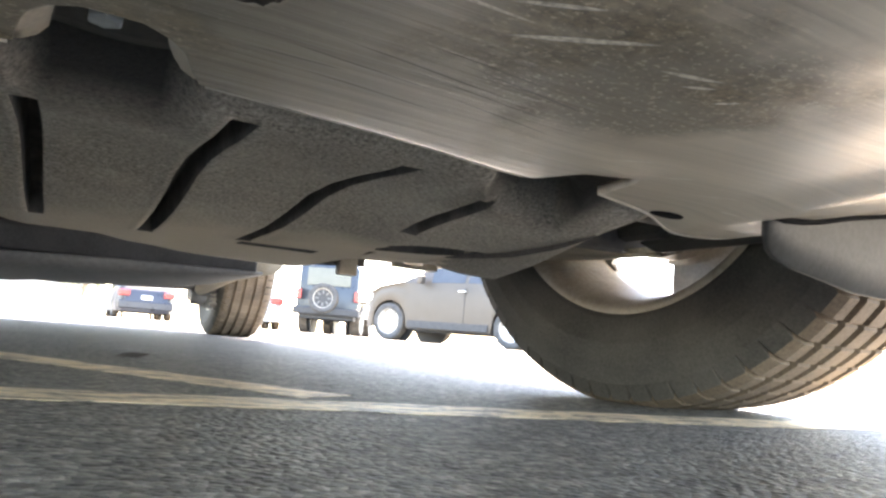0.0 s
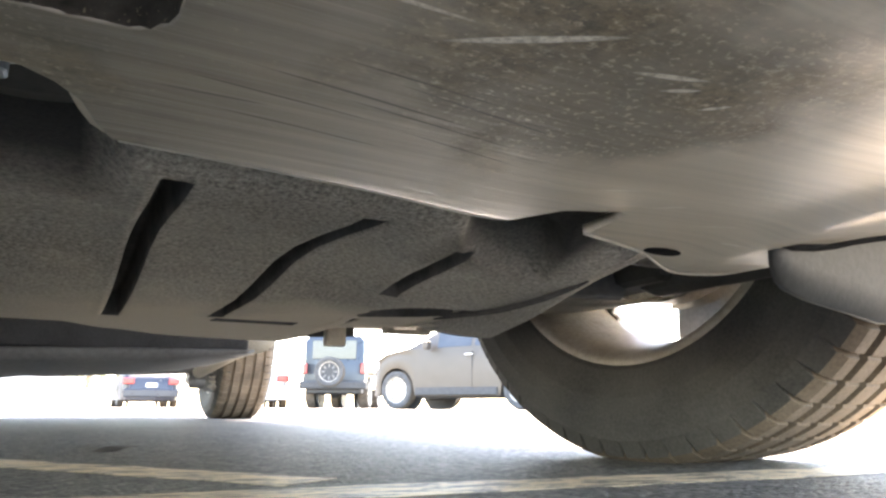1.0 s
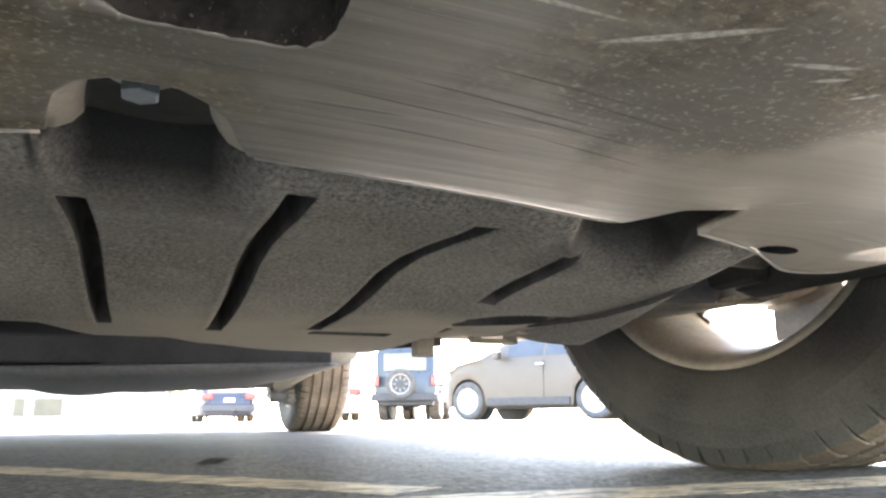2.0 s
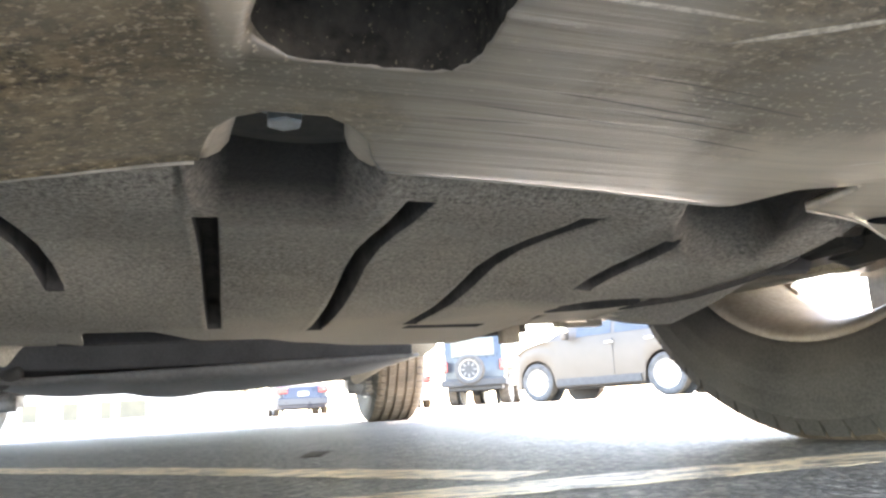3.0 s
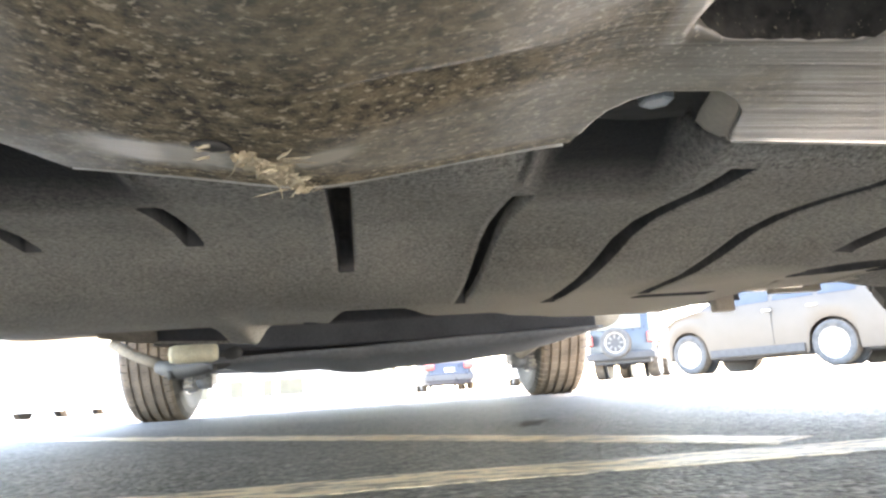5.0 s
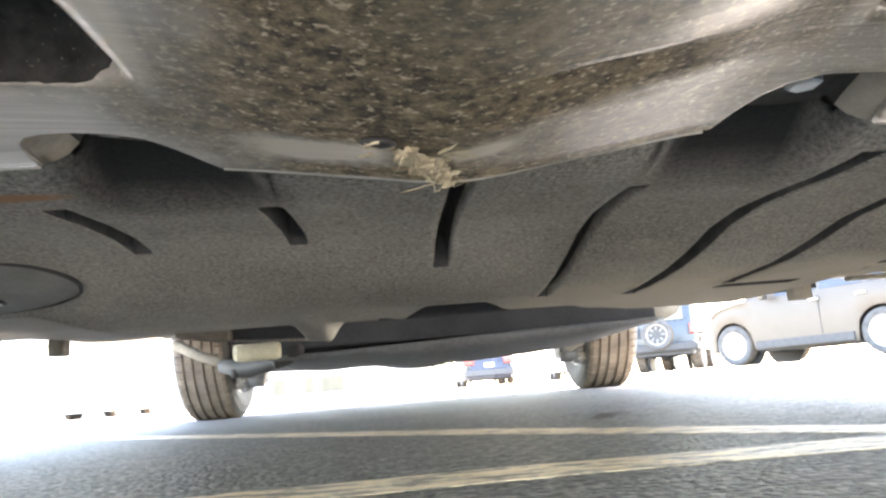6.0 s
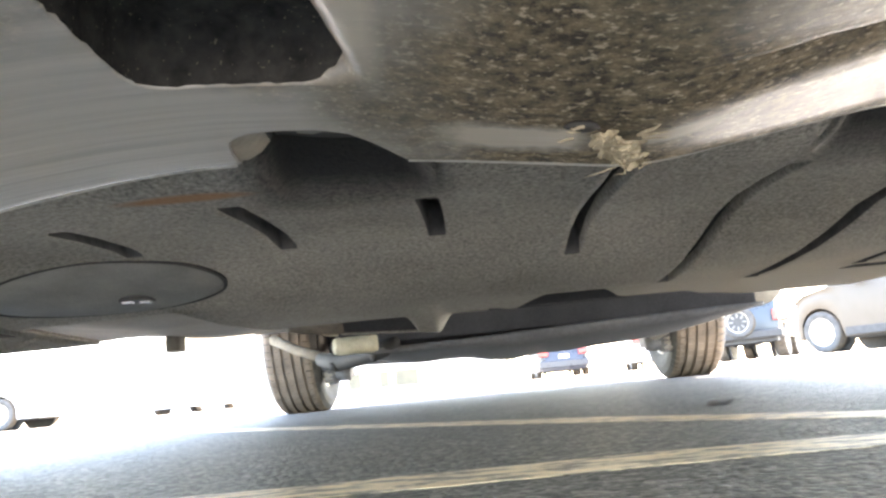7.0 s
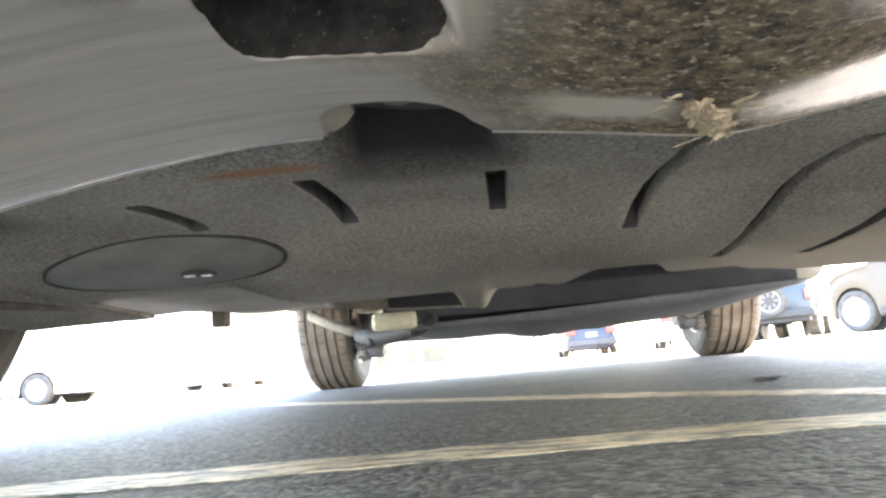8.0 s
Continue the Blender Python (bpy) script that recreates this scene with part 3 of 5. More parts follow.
ROWS_Y = [0.735 - v for v in ss if v > 0.055]
PATCHES = []
for x0, x1, y0, y1 in POCKETS:         # square gaps for the pocket pressings
    a0, a1 = x0 - 0.014, x1 + 0.014
    b0, b1 = max(v for v in ROWS_Y if v < y0 - 0.010), min(v for v in ROWS_Y if v > y1 + 0.010)
    PATCHES.append((a0, a1, b0, b1))
    gone = []
    for f in bm.faces:
        c = f.calc_center_median()
        if a0 < c.x < a1 and b0 < c.y < b1:
            gone.append(f)
    bmesh.ops.delete(bm, geom=gone, context="FACES")
valence = part("front_valence", bm, M_VALENCE, car, "scuffed black plastic front valence, dusty and scratched", True)
for (x0, x1, y0, y1), (a0, a1, b0, b1) in zip(POCKETS, PATCHES):
    cx, cy = (x0 + x1) / 2, (y0 + y1) / 2
    inner = -1 if x0 > 0 else 1           # the side towards the car's middle has a broad rounded rim
    corners = [math.atan2(y - cy, x - cx) for x in (a0, a1) for y in (b0, b1)]
    turns = sorted([2 * math.pi * k / 120 - math.pi for k in range(120)] + corners)
    rim, cup = bmesh.new(), bmesh.new()
    rim_rings, cup_rings = [], []
    for th in turns:
        u, v = math.cos(th), math.sin(th)
        far = min((a1 - cx) / u if u > 1e-9 else (a0 - cx) / u if u < -1e-9 else 9, (b1 - cy) / v if v > 1e-9 else (b0 - cy) / v if v < -1e-9 else 9)
        lo, hi = 0.0, far
        round_ = 0.0045 if u * inner > 0 else 0.012
        for _ in range(30):
            m_ = (lo + hi) / 2
            dx, dy = abs(m_ * u) - (x1 - x0) / 2 + round_, abs(m_ * v) - (y1 - y0) / 2 + round_
            if math.hypot(max(dx, 0), max(dy, 0)) + min(max(dx, dy), 0) - round_ > 0:
                hi = m_
            else:
                lo = m_
        r = lo + 0.0007 * noise.noise(Vector((u * 3, v * 3, x0 * 50))) + 0.0002 * noise.noise(Vector((u * 14, v * 14, x0 * 50)))
        w = 0.0008 + 0.0102 * smooth01((u * inner - 0.3) / 0.5)
        steps = [(far, 0), ((far + r) / 2, 0), (r + 0.0012, 0)] + [(r - w * math.sin(q * math.pi / 12), w * 1.2 * (1 - math.cos(q * math.pi / 12))) for q in range(7)]
        rim_rings.append([rim.verts.new((cx + rr * u, cy + rr * v, valence_z(cx + rr * u, cy + rr * v) + dz)) for rr, dz in steps])
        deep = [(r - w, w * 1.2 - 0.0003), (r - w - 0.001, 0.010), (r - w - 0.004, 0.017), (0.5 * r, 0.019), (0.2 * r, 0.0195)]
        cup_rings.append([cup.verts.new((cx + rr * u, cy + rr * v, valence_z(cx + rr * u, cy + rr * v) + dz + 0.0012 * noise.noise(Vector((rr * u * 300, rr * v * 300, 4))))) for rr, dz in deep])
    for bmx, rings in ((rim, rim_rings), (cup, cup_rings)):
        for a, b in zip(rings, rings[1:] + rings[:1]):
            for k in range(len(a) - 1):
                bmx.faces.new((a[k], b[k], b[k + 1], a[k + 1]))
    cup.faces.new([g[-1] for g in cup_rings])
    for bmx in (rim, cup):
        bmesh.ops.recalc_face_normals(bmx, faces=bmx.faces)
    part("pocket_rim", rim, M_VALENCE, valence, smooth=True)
    part("pocket", cup, M_POCKET, valence, "black speckled pocket", True)

# each notch turns up into a raised seat with a bolt through it
for s in (1, -1):
    cx = 0.1255 if s > 0 else -0.1135
    cols = []
    for k in range(49):
        x = 0.094 + 0.063 * k / 48 if s > 0 else -0.145 + 0.063 * k / 48
        y, z = lip_y(x), lip_z(x) + 0.0012

        def at(shrink, dy, dz):
            return (cx + (x - cx) * shrink, max(y + dy, 0.0), z + dz)
        end = 0.752 - 0.006 * ((x - cx) / 0.032) ** 2
        flare = smooth01((abs(x - cx) / 0.0315 - 0.45) / 0.4)       # the sides lean out further than the front
        cols.append([at(1.0, -0.0003, 0.0), at(0.995, 0.0003, 0.0018), at(0.95 - 0.03 * flare, 0.001, 0.0042 - 0.002 * flare), at(0.85 - 0.07 * flare, 0.0022, 0.0085 - 0.0035 * flare), at(0.73 - 0.05 * flare, 0.0035, 0.0125 - 0.003 * flare), at(0.70 - 0.04 * flare, 0.006, 0.0145),
                     (cx + (x - cx) * 0.69, max(y + 0.012, end - 0.008), z + 0.0155), (cx + (x - cx) * 0.68, max(y + 0.014, end), z + 0.0155), (cx + (x - cx) * 0.68, max(y + 0.015, end + 0.001), z + 0.019)])
    part("notch_wall", sheet([c[:5] for c in cols], 0.0012), M_TAB, valence, "pale dusty wall round the notch", smooth=True)
    part("bolt_seat", sheet([c[4:] for c in cols], 0.0015), M_SEAT, valence, "dull black raised seat in the notch", smooth=True)
    bx, low = (0.1215, 0.1412) if s > 0 else (-0.1145, 0.1402)
    bm = tube([(bx, 0.712, low + 0.0075), (bx, 0.712, low + 0.012), (bx, 0.712, low + 0.016)], [0.0105, 0.011, 0.011], 20)
    tube([(bx, 0.712, low), (bx, 0.712, low + 0.0008), (bx, 0.712, low + 0.0085)], [0.0052, 0.0062, 0.0062], 6, bm)
    part("clip_bolt", bm, M_ZINC if s > 0 else M_FLANGE, car, "pale zinc bolt head" if s > 0 else "grimy bolt head")

# worn edge of the lip, its bright highlight put into a pale bead
for a, b in ((-0.303, -0.147), (-0.083, 0.0925), (0.159, 0.319), (0.368, 0.534)):
    n = int((b - a) / 0.006)
    bm = tube([(a + (b - a) * k / n, lip_y(a + (b - a) * k / n), lip_z(a + (b - a) * k / n) + 0.0012) for k in range(n + 1)], 0.0007, 6)
    part("worn_lip_highlight", bm, M_LIP_HIGHLIGHT, valence, "pale worn edge with its highlight in the colour", True)

# drain opening with a bright clip in each outer corner
for s in (1, -1):
    bm = bmesh.new()
    bmesh.ops.create_icosphere(bm, subdivisions=3, radius=1, matrix=Matrix.LocRotScale((s * 0.436, 0.7645, 0.1272), Euler((0, 0, s * -0.12)), (0.0215, 0.0088, 0.0018)))
    hole = part("drain_hole", bm, M_GAP, valence, "dark drain opening", True)
    bm = tube([(s * 0.436, 0.7590, 0.1268), (s * 0.4415, 0.7605, 0.1262), (s * 0.444, 0.764, 0.1268)], [0.0012, 0.0016, 0.0012], 8)
    part("drain_clip", bm, M_ZINC, hole, "bright wire clip", True)

# torn, frayed plastic at the middle of the lip
rng = random.Random(4)
bm = bmesh.new()
for k in range(16):
    f_ = rng.random()
    c = Vector((-0.018 + 0.014 * f_ + rng.gauss(0, 0.0025), 0.692 + 0.037 * f_ + rng.gauss(0, 0.002), 0.1205 + rng.uniform(-0.003, 0.001)))
    ax = Vector((rng.gauss(0, 1), rng.gauss(0, 1), rng.gauss(-0.25, 0.35))).normalized()
    ln, w = rng.uniform(0.002, 0.0045), rng.uniform(0.0005, 0.0015)
    sd2 = ax.cross(Vector((rng.gauss(0, 1), rng.gauss(0, 1), rng.gauss(0, 1)))).normalized()
    up2 = ax.cross(sd2) * 0.00035
    q = [c - sd2 * w, c + sd2 * w * 0.8, c + sd2 * w * 0.5 + ax * ln * 0.7, c + ax * ln, c - sd2 * w * 0.6 + ax * ln * 0.6]
    a, b = [bm.verts.new(p + up2) for p in q], [bm.verts.new(p - up2) for p in q]
    bm.faces.new(a)
    bm.faces.new(b[::-1])
    for i in range(5):
        bm.faces.new((a[i], b[i], b[(i + 1) % 5], a[(i + 1) % 5]))
bmesh.ops.recalc_face_normals(bm, faces=bm.faces)
mat_rows = []                            # matted pulp with a ragged outline, pulled flat along the tear
for i in range(57):
    f_ = i / 56
    mid = Vector((-0.0195 + 0.017 * f_, 0.690 + 0.0425 * f_, 0.1208 + 0.0008 * noise.noise(Vector((f_ * 9, 3, 1)))))
    ends = [(0.0020 + 0.0048 * math.sin(math.pi * f_) ** 0.6) * (0.45 + 1.9 * abs(noise.noise(Vector((f_ * 8.5, k * 7.3, 2)))) + 0.45 * noise.noise(Vector((f_ * 47, k * 5.1, 4)))) for k in (1, 2)]
    row = []
    for j in range(15):
        w = j / 7 - 1
        d = Vector((0.92, -0.38, 0)) * (ends[0] if w < 0 else ends[1]) * w
        q = mid + d
        rough = 0.0012 * noise.noise(q * 330) + 0.0008 * noise.noise(q * 1000) + 0.0005 * noise.noise(q * 2400)
        row.append((q.x + 0.4 * rough, q.y + 0.5 * rough, q.z - 0.0012 * (1 - w * w) + rough))
    mat_rows.append(row)
pulp = sheet(mat_rows, 0.0012)
pulp_me = bpy.data.meshes.new("pulp")
pulp.to_mesh(pulp_me)
pulp.free()
bm.from_mesh(pulp_me)
bpy.data.meshes.remove(pulp_me)
for k in range(16):                      # loose fibres
    f_ = rng.random()
    p = Vector((-0.019 + 0.016 * f_ + rng.gauss(0, 0.004), 0.690 + 0.041 * f_ + rng.gauss(0, 0.003), 0.1195 + rng.uniform(-0.002, 0.001)))
    d = Vector((rng.gauss(0.2, 1), rng.gauss(0.2, 1), rng.gauss(-0.2, 0.35))).normalized() * rng.uniform(0.0006, 0.0015)
    pts = [p.copy()]
    for i in range(4):
        d += Vector((rng.gauss(0, 0.0007), rng.gauss(0, 0.0007), rng.gauss(0, 0.0004)))
        pts.append(pts[-1] + d)
    w = rng.uniform(0.00012, 0.0003)
    tube(pts, [w, w, w * 0.8, w * 0.6, w * 0.25], 5, bm)
for k in range(7):                      # short splinters lifted round the tear
    right = k % 2
    p = Vector((-0.008 + rng.gauss(0, 0.003), 0.703 + rng.gauss(0, 0.007), 0.1205)) if right else Vector((-0.0235 + rng.gauss(0, 0.003), 0.6875 + rng.gauss(0, 0.0025), 0.1212))
    a = rng.gauss(-0.1 if right else 2.9, 0.4)
    d = Vector((math.cos(a), math.sin(a), rng.uniform(-0.05, 0.12))) * (rng.uniform(0.005, 0.012) if right else rng.uniform(0.003, 0.006))
    w = rng.uniform(0.0003, 0.0007)
    tube([p, p + d * 0.35, p + d * 0.7 + Vector((0, 0, -0.0004)), p + d], [w, w * 1.1, w * 0.7, w * 0.15], 5, bm)
part("torn_edge", bm, M_FRAY, valence, "frayed tan torn plastic")
bm = bmesh.new()
bmesh.ops.create_icosphere(bm, subdivisions=2, radius=1, matrix=Matrix.LocRotScale((-0.0262, 0.686, 0.1222), Euler((0, 0, 0.4)), (0.0062, 0.0026, 0.0018)))
for v in bm.verts:
    v.co.x += 0.003 * noise.noise(v.co * 300)
    v.co.y += 0.003 * noise.noise(v.co * 280)
part("tear_hole", bm, M_BLACK, valence, "dark torn hole", True)

# ribbed felt splash shield
SHIELD_Z = [(0.70, 0.139), (0.735, 0.1385), (0.78, 0.137), (0.81, 0.1375), (0.85, 0.1405), (0.89, 0.142), (0.93, 0.1395), (0.97, 0.1325), (1.02, 0.1245), (1.06, 0.121), (1.1, 0.1195), (1.2, 0.121), (1.27, 0.1225), (1.42, 0.126), (1.55, 0.13)]


def shield_end(x):
    y = 1.27 + 0.11 * smooth01((x - 0.14) / 0.2) - 0.06 * smooth01((x - 0.40) / 0.1)
    y += 0.06 * smooth01((-0.028 - x) / 0.008) + 0.03 * smooth01((-0.131 - x) / 0.006)
    y -= 0.325 * smooth01((-0.262 - x) / 0.035)
    y -= 0.045 * window(x, 0.085, 0.14, 0.05)
    y -= 0.152 * smooth01((x + 0.027) / 0.029) * (1 - smooth01((x - 0.042) / 0.043))         # cut-out in the rear edge
    return y


TILT = [(-0.56, 0.003), (-0.18, 0.003), (-0.08, 0.001), (0.0, -0.002), (0.1, -0.0015), (0.18, -0.0045), (0.27, -0.0045), (0.33, -0.0065), (0.37, -0.0075), (0.44, -0.004)]
FALL = [(0.70, 0.145), (0.765, 0.137), (0.795, 0.128), (0.84, 0.121), (0.88, 0.118), (0.94, 0.117), (1.0, 0.1195), (1.06, 0.121), (1.2, 0.122)]     # height at the sides
SLANT = [(g[0] + d, g[3]) for g in GROOVES for d in (-0.0105, 0.0105)]


def shield_x(x, y):
    """Where a lengthwise line of the shield runs: the grooves are not quite parallel."""
    return x + lerp_table(SLANT, x) * (min(max(y, 0.77), 1.33) - 0.95) * window(x, -0.3, 0.385, 0.03)


def lens_at(x, y):
    """Under 1 inside the slanting opening beside the flank."""
    return ((x - 0.398 + 0.5 * (y - 1.02)) / 0.026) ** 2 + ((y - 1.018) / 0.042) ** 4


def shield_open(x, y):
    """1 inside the pocket over the corner cut-out, which slants outwards to the rear."""
    a = abs(x) - 0.55 * max(y - 0.775, 0)
    return window(a, 0.334, 0.352, 0.014) * smooth01((0.865 - y) / 0.09)


def shield_z(x, y):
    z = lerp_table(SHIELD_Z, y) + lerp_table(TILT, x) * (1 - 0.75 * smooth01((y - 0.96) / 0.12))
    side = smooth01((abs(x) - 0.285) / 0.135)
    z += (lerp_table(FALL, y) - z) * side * (1 - smooth01((y - 1.05) / 0.1)) * (1 if x > 0 else 0.4)
    for gx, y0, y1, _ in GROOVES:
        d = x - gx
        if abs(d) < 0.02:
            far_side = smooth01((gx - 0.11) / 0.06)       # the outer grooves are broader
            along = window(y, y0 + 0.003, y1 - 0.003, 0.003)
            z += 0.020 * smooth01((d + 0.0050) / 0.0012) * smooth01((0.0068 + 0.0024 * far_side - d) / (0.0028 + 0.0016 * far_side)) * along
            z -= 0.0008 * math.exp(-((d + 0.0085) / 0.0026) ** 2) * window(y, y0, y1, 0.01)       # rolled edge
    for c in (0.1268, -0.1135):           # scoop rising into each notch
        deep = min(max((0.815 - y) / 0.055, 0.0), 1.15)
        z += 0.018 * window(x, c - 0.0245, c + 0.0245, 0.013) * deep ** 1.6
    z += 0.009 * smooth01((0.771 + 0.9 * lerp_table(CORNER, min(abs(x), 0.318)) - y) / 0.036) * (1 - max(window(x, c - 0.0245, c + 0.0245, 0.01) for c in (0.1268, -0.1135)))     # turns up behind the lip
    for s in (1, -1):
        z += 0.010 * shield_open(s * x, y)      # dark pocket over the corner cut-out
    z += 0.022 * smooth01((1.15 - lens_at(x, y)) / 0.3)
    z += 0.024 * window(x, 0.274, 0.320, 0.004) * window(y, 1.121, 1.142, 0.003)
    z += 0.0068 * smooth01((y - 1.20) / 0.13) * smooth01((-0.02 - x) / 0.02) + 0.0055 * smooth01((y - 1.26) / 0.1) * smooth01((-0.130 - x) / 0.008)
    z -= 0.0185 * smooth01((x + 0.136) / 0.010) * smooth01((-0.089 - x) / 0.020) * smooth01((y - 1.20) / 0.12) + 0.003 * math.exp(-((x + 0.104) / 0.007) ** 2) * smooth01((y - 1.06) / 0.1)       # rounded foot on the rear edge
    z += 0.19 * max(x - 0.355, 0) * smooth01((y - 1.09) / 0.2)
    z += 0.0006 * noise.noise(Vector((x * 12, y * 12, 5.1)))
    return z


xs = set(round(-0.56 + 0.0115 * k, 4) for k in range(96))
STEPS_X = (-0.012, -0.0098, -0.0085, -0.0072, -0.0056, -0.0050, -0.0044, -0.0038, -0.0032, 0.0, 0.0030, 0.0045, 0.0056, 0.0066, 0.0076, 0.0086, 0.0096, 0.0118)
for gx, *_ in GROOVES:
    xs = {x for x in xs if abs(x - gx) > 0.013} | {round(gx + d, 4) for d in STEPS_X}
xs |= {round(a + 0.0025 * k, 4) for a in (0.083, -0.157) for k in range(36) if all(abs(a + 0.0025 * k - g[0]) > 0.0135 for g in GROOVES)} | {round(0.296 + 0.004 * k, 4) for k in range(34) if all(abs(0.296 + 0.004 * k - g[0]) > 0.0135 for g in GROOVES)}
xs = sorted(x for x in xs if x <= 0.527)
cols = []
for x in xs:
    y0, y1 = 0.70 + 0.058 * max(window(x, 0.0885, 0.1580, 0.004), window(x, -0.1475, -0.0755, 0.004)) + 0.40 * smooth01((abs(x) - 0.428) / 0.006), shield_end(x)
    y1 = max(y1, y0 + 0.1)
    mid = min(1.2, y1 - 0.03)
    split = max(0.885, y0 + 0.02)
    mid = max(mid, split + 0.02)
    y1 = max(y1, mid + 0.02)
    ys = [y0, y0 + 0.0006] + [y0 + 0.0006 + (split - y0 - 0.0006) * k / 36 for k in range(1, 37)] + [split + (mid - split) * k / 110 for k in range(1, 110)] + [mid + (y1 - mid) * k / 26 for k in range(27)]
    cols.append([(shield_x(x, y), y, shield_z(x, y)) for y in ys])
shield = part("splash_shield", sheet(cols, 0.004), M_SHIELD, car, "ribbed dark grey felt engine splash shield", True)
shield.data.materials.append(M_FELT_SHADE)
rows_n = len(cols[0]) - 1
for i in range(len(xs) - 1):              # floors of the grooves and openings: their shade is put into the colour
    d_mid = (xs[i] + xs[i + 1]) / 2
    for j in range(rows_n):
        y = sum(cols[k][m][1] for k in (i, i + 1) for m in (j, j + 1)) / 4
        face = shield.data.polygons[2 * (i * rows_n + j)]
        if any(-0.0049 < d_mid - gx < 0.0060 + 0.0028 * smooth01((gx - 0.11) / 0.06) and y0 - 0.0005 < y < y1 + 0.003 for gx, y0, y1, _ in GROOVES):
            face.material_index = 1
        if lens_at(d_mid, y) < 1.6 or (0.271 < d_mid < 0.323 and 1.118 < y < 1.1455):
            face.material_index = 1

part("hanging_tab", box(0.414, 0.437, 1.293, 1.309, 0.114, 0.146, 0.002), M_TAB, shield, "dusty hanging tab at the rear edge")
bm = sheet([[(0.35 + 0.105 * k / 10, 1.316 + 0.002 * j, 0.1215 + 0.006 * k / 10 + (0.010 + 0.02 * k / 10) * j / 4) for j in range(5)] for k in range(11)], 0.003)
part("rear_skirt", bm, M_SPAT, shield, "dark turned-down rear edge", True)
bm = box(0.487, 0.546, 1.296, 1.312, 0.1315, 0.1365, 0.001)
box(0.487, 0.498, 1.296, 1.312, 0.1365, 0.147, 0.001, bm)
box(0.533, 0.546, 1.296, 1.312, 0.1365, 0.150, 0.001, bm)
part("edge_clip", bm, M_TAB, shield, "pale open clip on the rear corner")
# dark plate and sheet added so the cut-out and notches look shaded
part("cutout_shade", box(-0.05, 0.11, 1.272, 1.279, 0.1245, 0.17, 0.002), M_CAVITY_SHADE, shield, "added dark plate for the shade in the rear cut-out")
part("notch_shade_sheet", box(-0.43, 0.43, 0.70, 0.93, 0.205, 0.209, 0.001), M_CAVITY_SHADE, shield, "added dark sheet for the shade above the notches")

# oval access hatch with its slot
bm = bmesh.new()
hx, hy, hr = -0.314, 0.962, 0.083
prof = [(0.0, 0.0), (hr * 0.5, 0.0), (hr - 0.004, 0.0), (hr, 0.0025)]
rings = [[bm.verts.new((hx + r * math.cos(2 * math.pi * k / 64), hy + 0.66 * r * math.sin(2 * math.pi * k / 64), shield_z(hx + r * math.cos(2 * math.pi * k / 64), hy + 0.66 * r * math.sin(2 * math.pi * k / 64)) - 0.0018 + dz)) for k in range(64)] for r, dz in prof[1:]]
mid = bm.verts.new((hx, hy, shield_z(hx, hy) - 0.0018))
for k in range(64):
    bm.faces.new((mid, rings[0][(k + 1) % 64], rings[0][k]))
    for a, b in zip(rings, rings[1:]):
        bm.faces.new((a[k], a[(k + 1) % 64], b[(k + 1) % 64], b[k]))
gap = bmesh.new()
ring = []
for r, dz in ((-0.0018, 0.0), (0.0008, 0.0), (0.0008, 0.002)):
    loop = []
    for k in range(64):
        a = 2 * math.pi * k / 64
        wide = 0.12 + 0.88 * abs(math.cos(a)) ** 1.5
        x, y = hx + (hr + r * wide) * math.cos(a), hy + 0.66 * (hr + r * wide) * math.sin(a)
        loop.append(gap.verts.new((x, y, shield_z(x, y) - 0.0009 - 0.0012 * wide + dz)))
    ring.append(loop)
for a, b in zip(ring, ring[1:]):
    for k in range(64):
        gap.faces.new((a[k], a[(k + 1) % 64], b[(k + 1) % 64], b[k]))
part("hatch_gap", gap, M_BLACK, shield, "dark gap round the hatch")
hatch = part("access_hatch", bm, M_HATCH, shield, "oval grey service hatch", True)
hz = shield_z(-0.303, 0.990)
bm = tube([(-0.303, 0.990, hz - 0.0026), (-0.303, 0.990, hz + 0.001)], [0.0125, 0.0135], 24)
part("hatch_slot", bm, M_BLACK, shield, "dark round slot")
bm = box(-0.312, -0.305, 0.984, 0.990, hz - 0.0036, hz - 0.0024, 0.0004)
box(-0.301, -0.294, 0.988, 0.994, hz - 0.0036, hz - 0.0024, 0.0004, bm)
part("slot_clip", bm, M_LENS, shield, "pale clip ends")
# added dark plate: the slot's shade as a solid
part("slot_shade", box(-0.235, -0.125, 1.390, 1.396, 0.1205, 0.17, 0.001), M_CAVITY_SHADE, shield, "added dark plate for the shade in the rear slot")
bm = sheet([[(-0.29 + 0.066 * k / 10, 1.362 + 0.002 * j, 0.1355 - 0.0125 * j / 4 * min(1.0, 0.35 + 0.09 * k)) for j in range(5)] for k in range(11)], 0.002)
part("rear_flange", bm, M_STEELDUST, shield, "dusty turned-down edge beside the slot", True)
bm = tube([(-0.228, 1.371, 0.1232), (-0.18, 1.374, 0.1205), (-0.130, 1.376, 0.1183)], 0.0016, 8)
part("rear_strap", bm, M_FELT, shield, "thin strap below the rear edge", True)


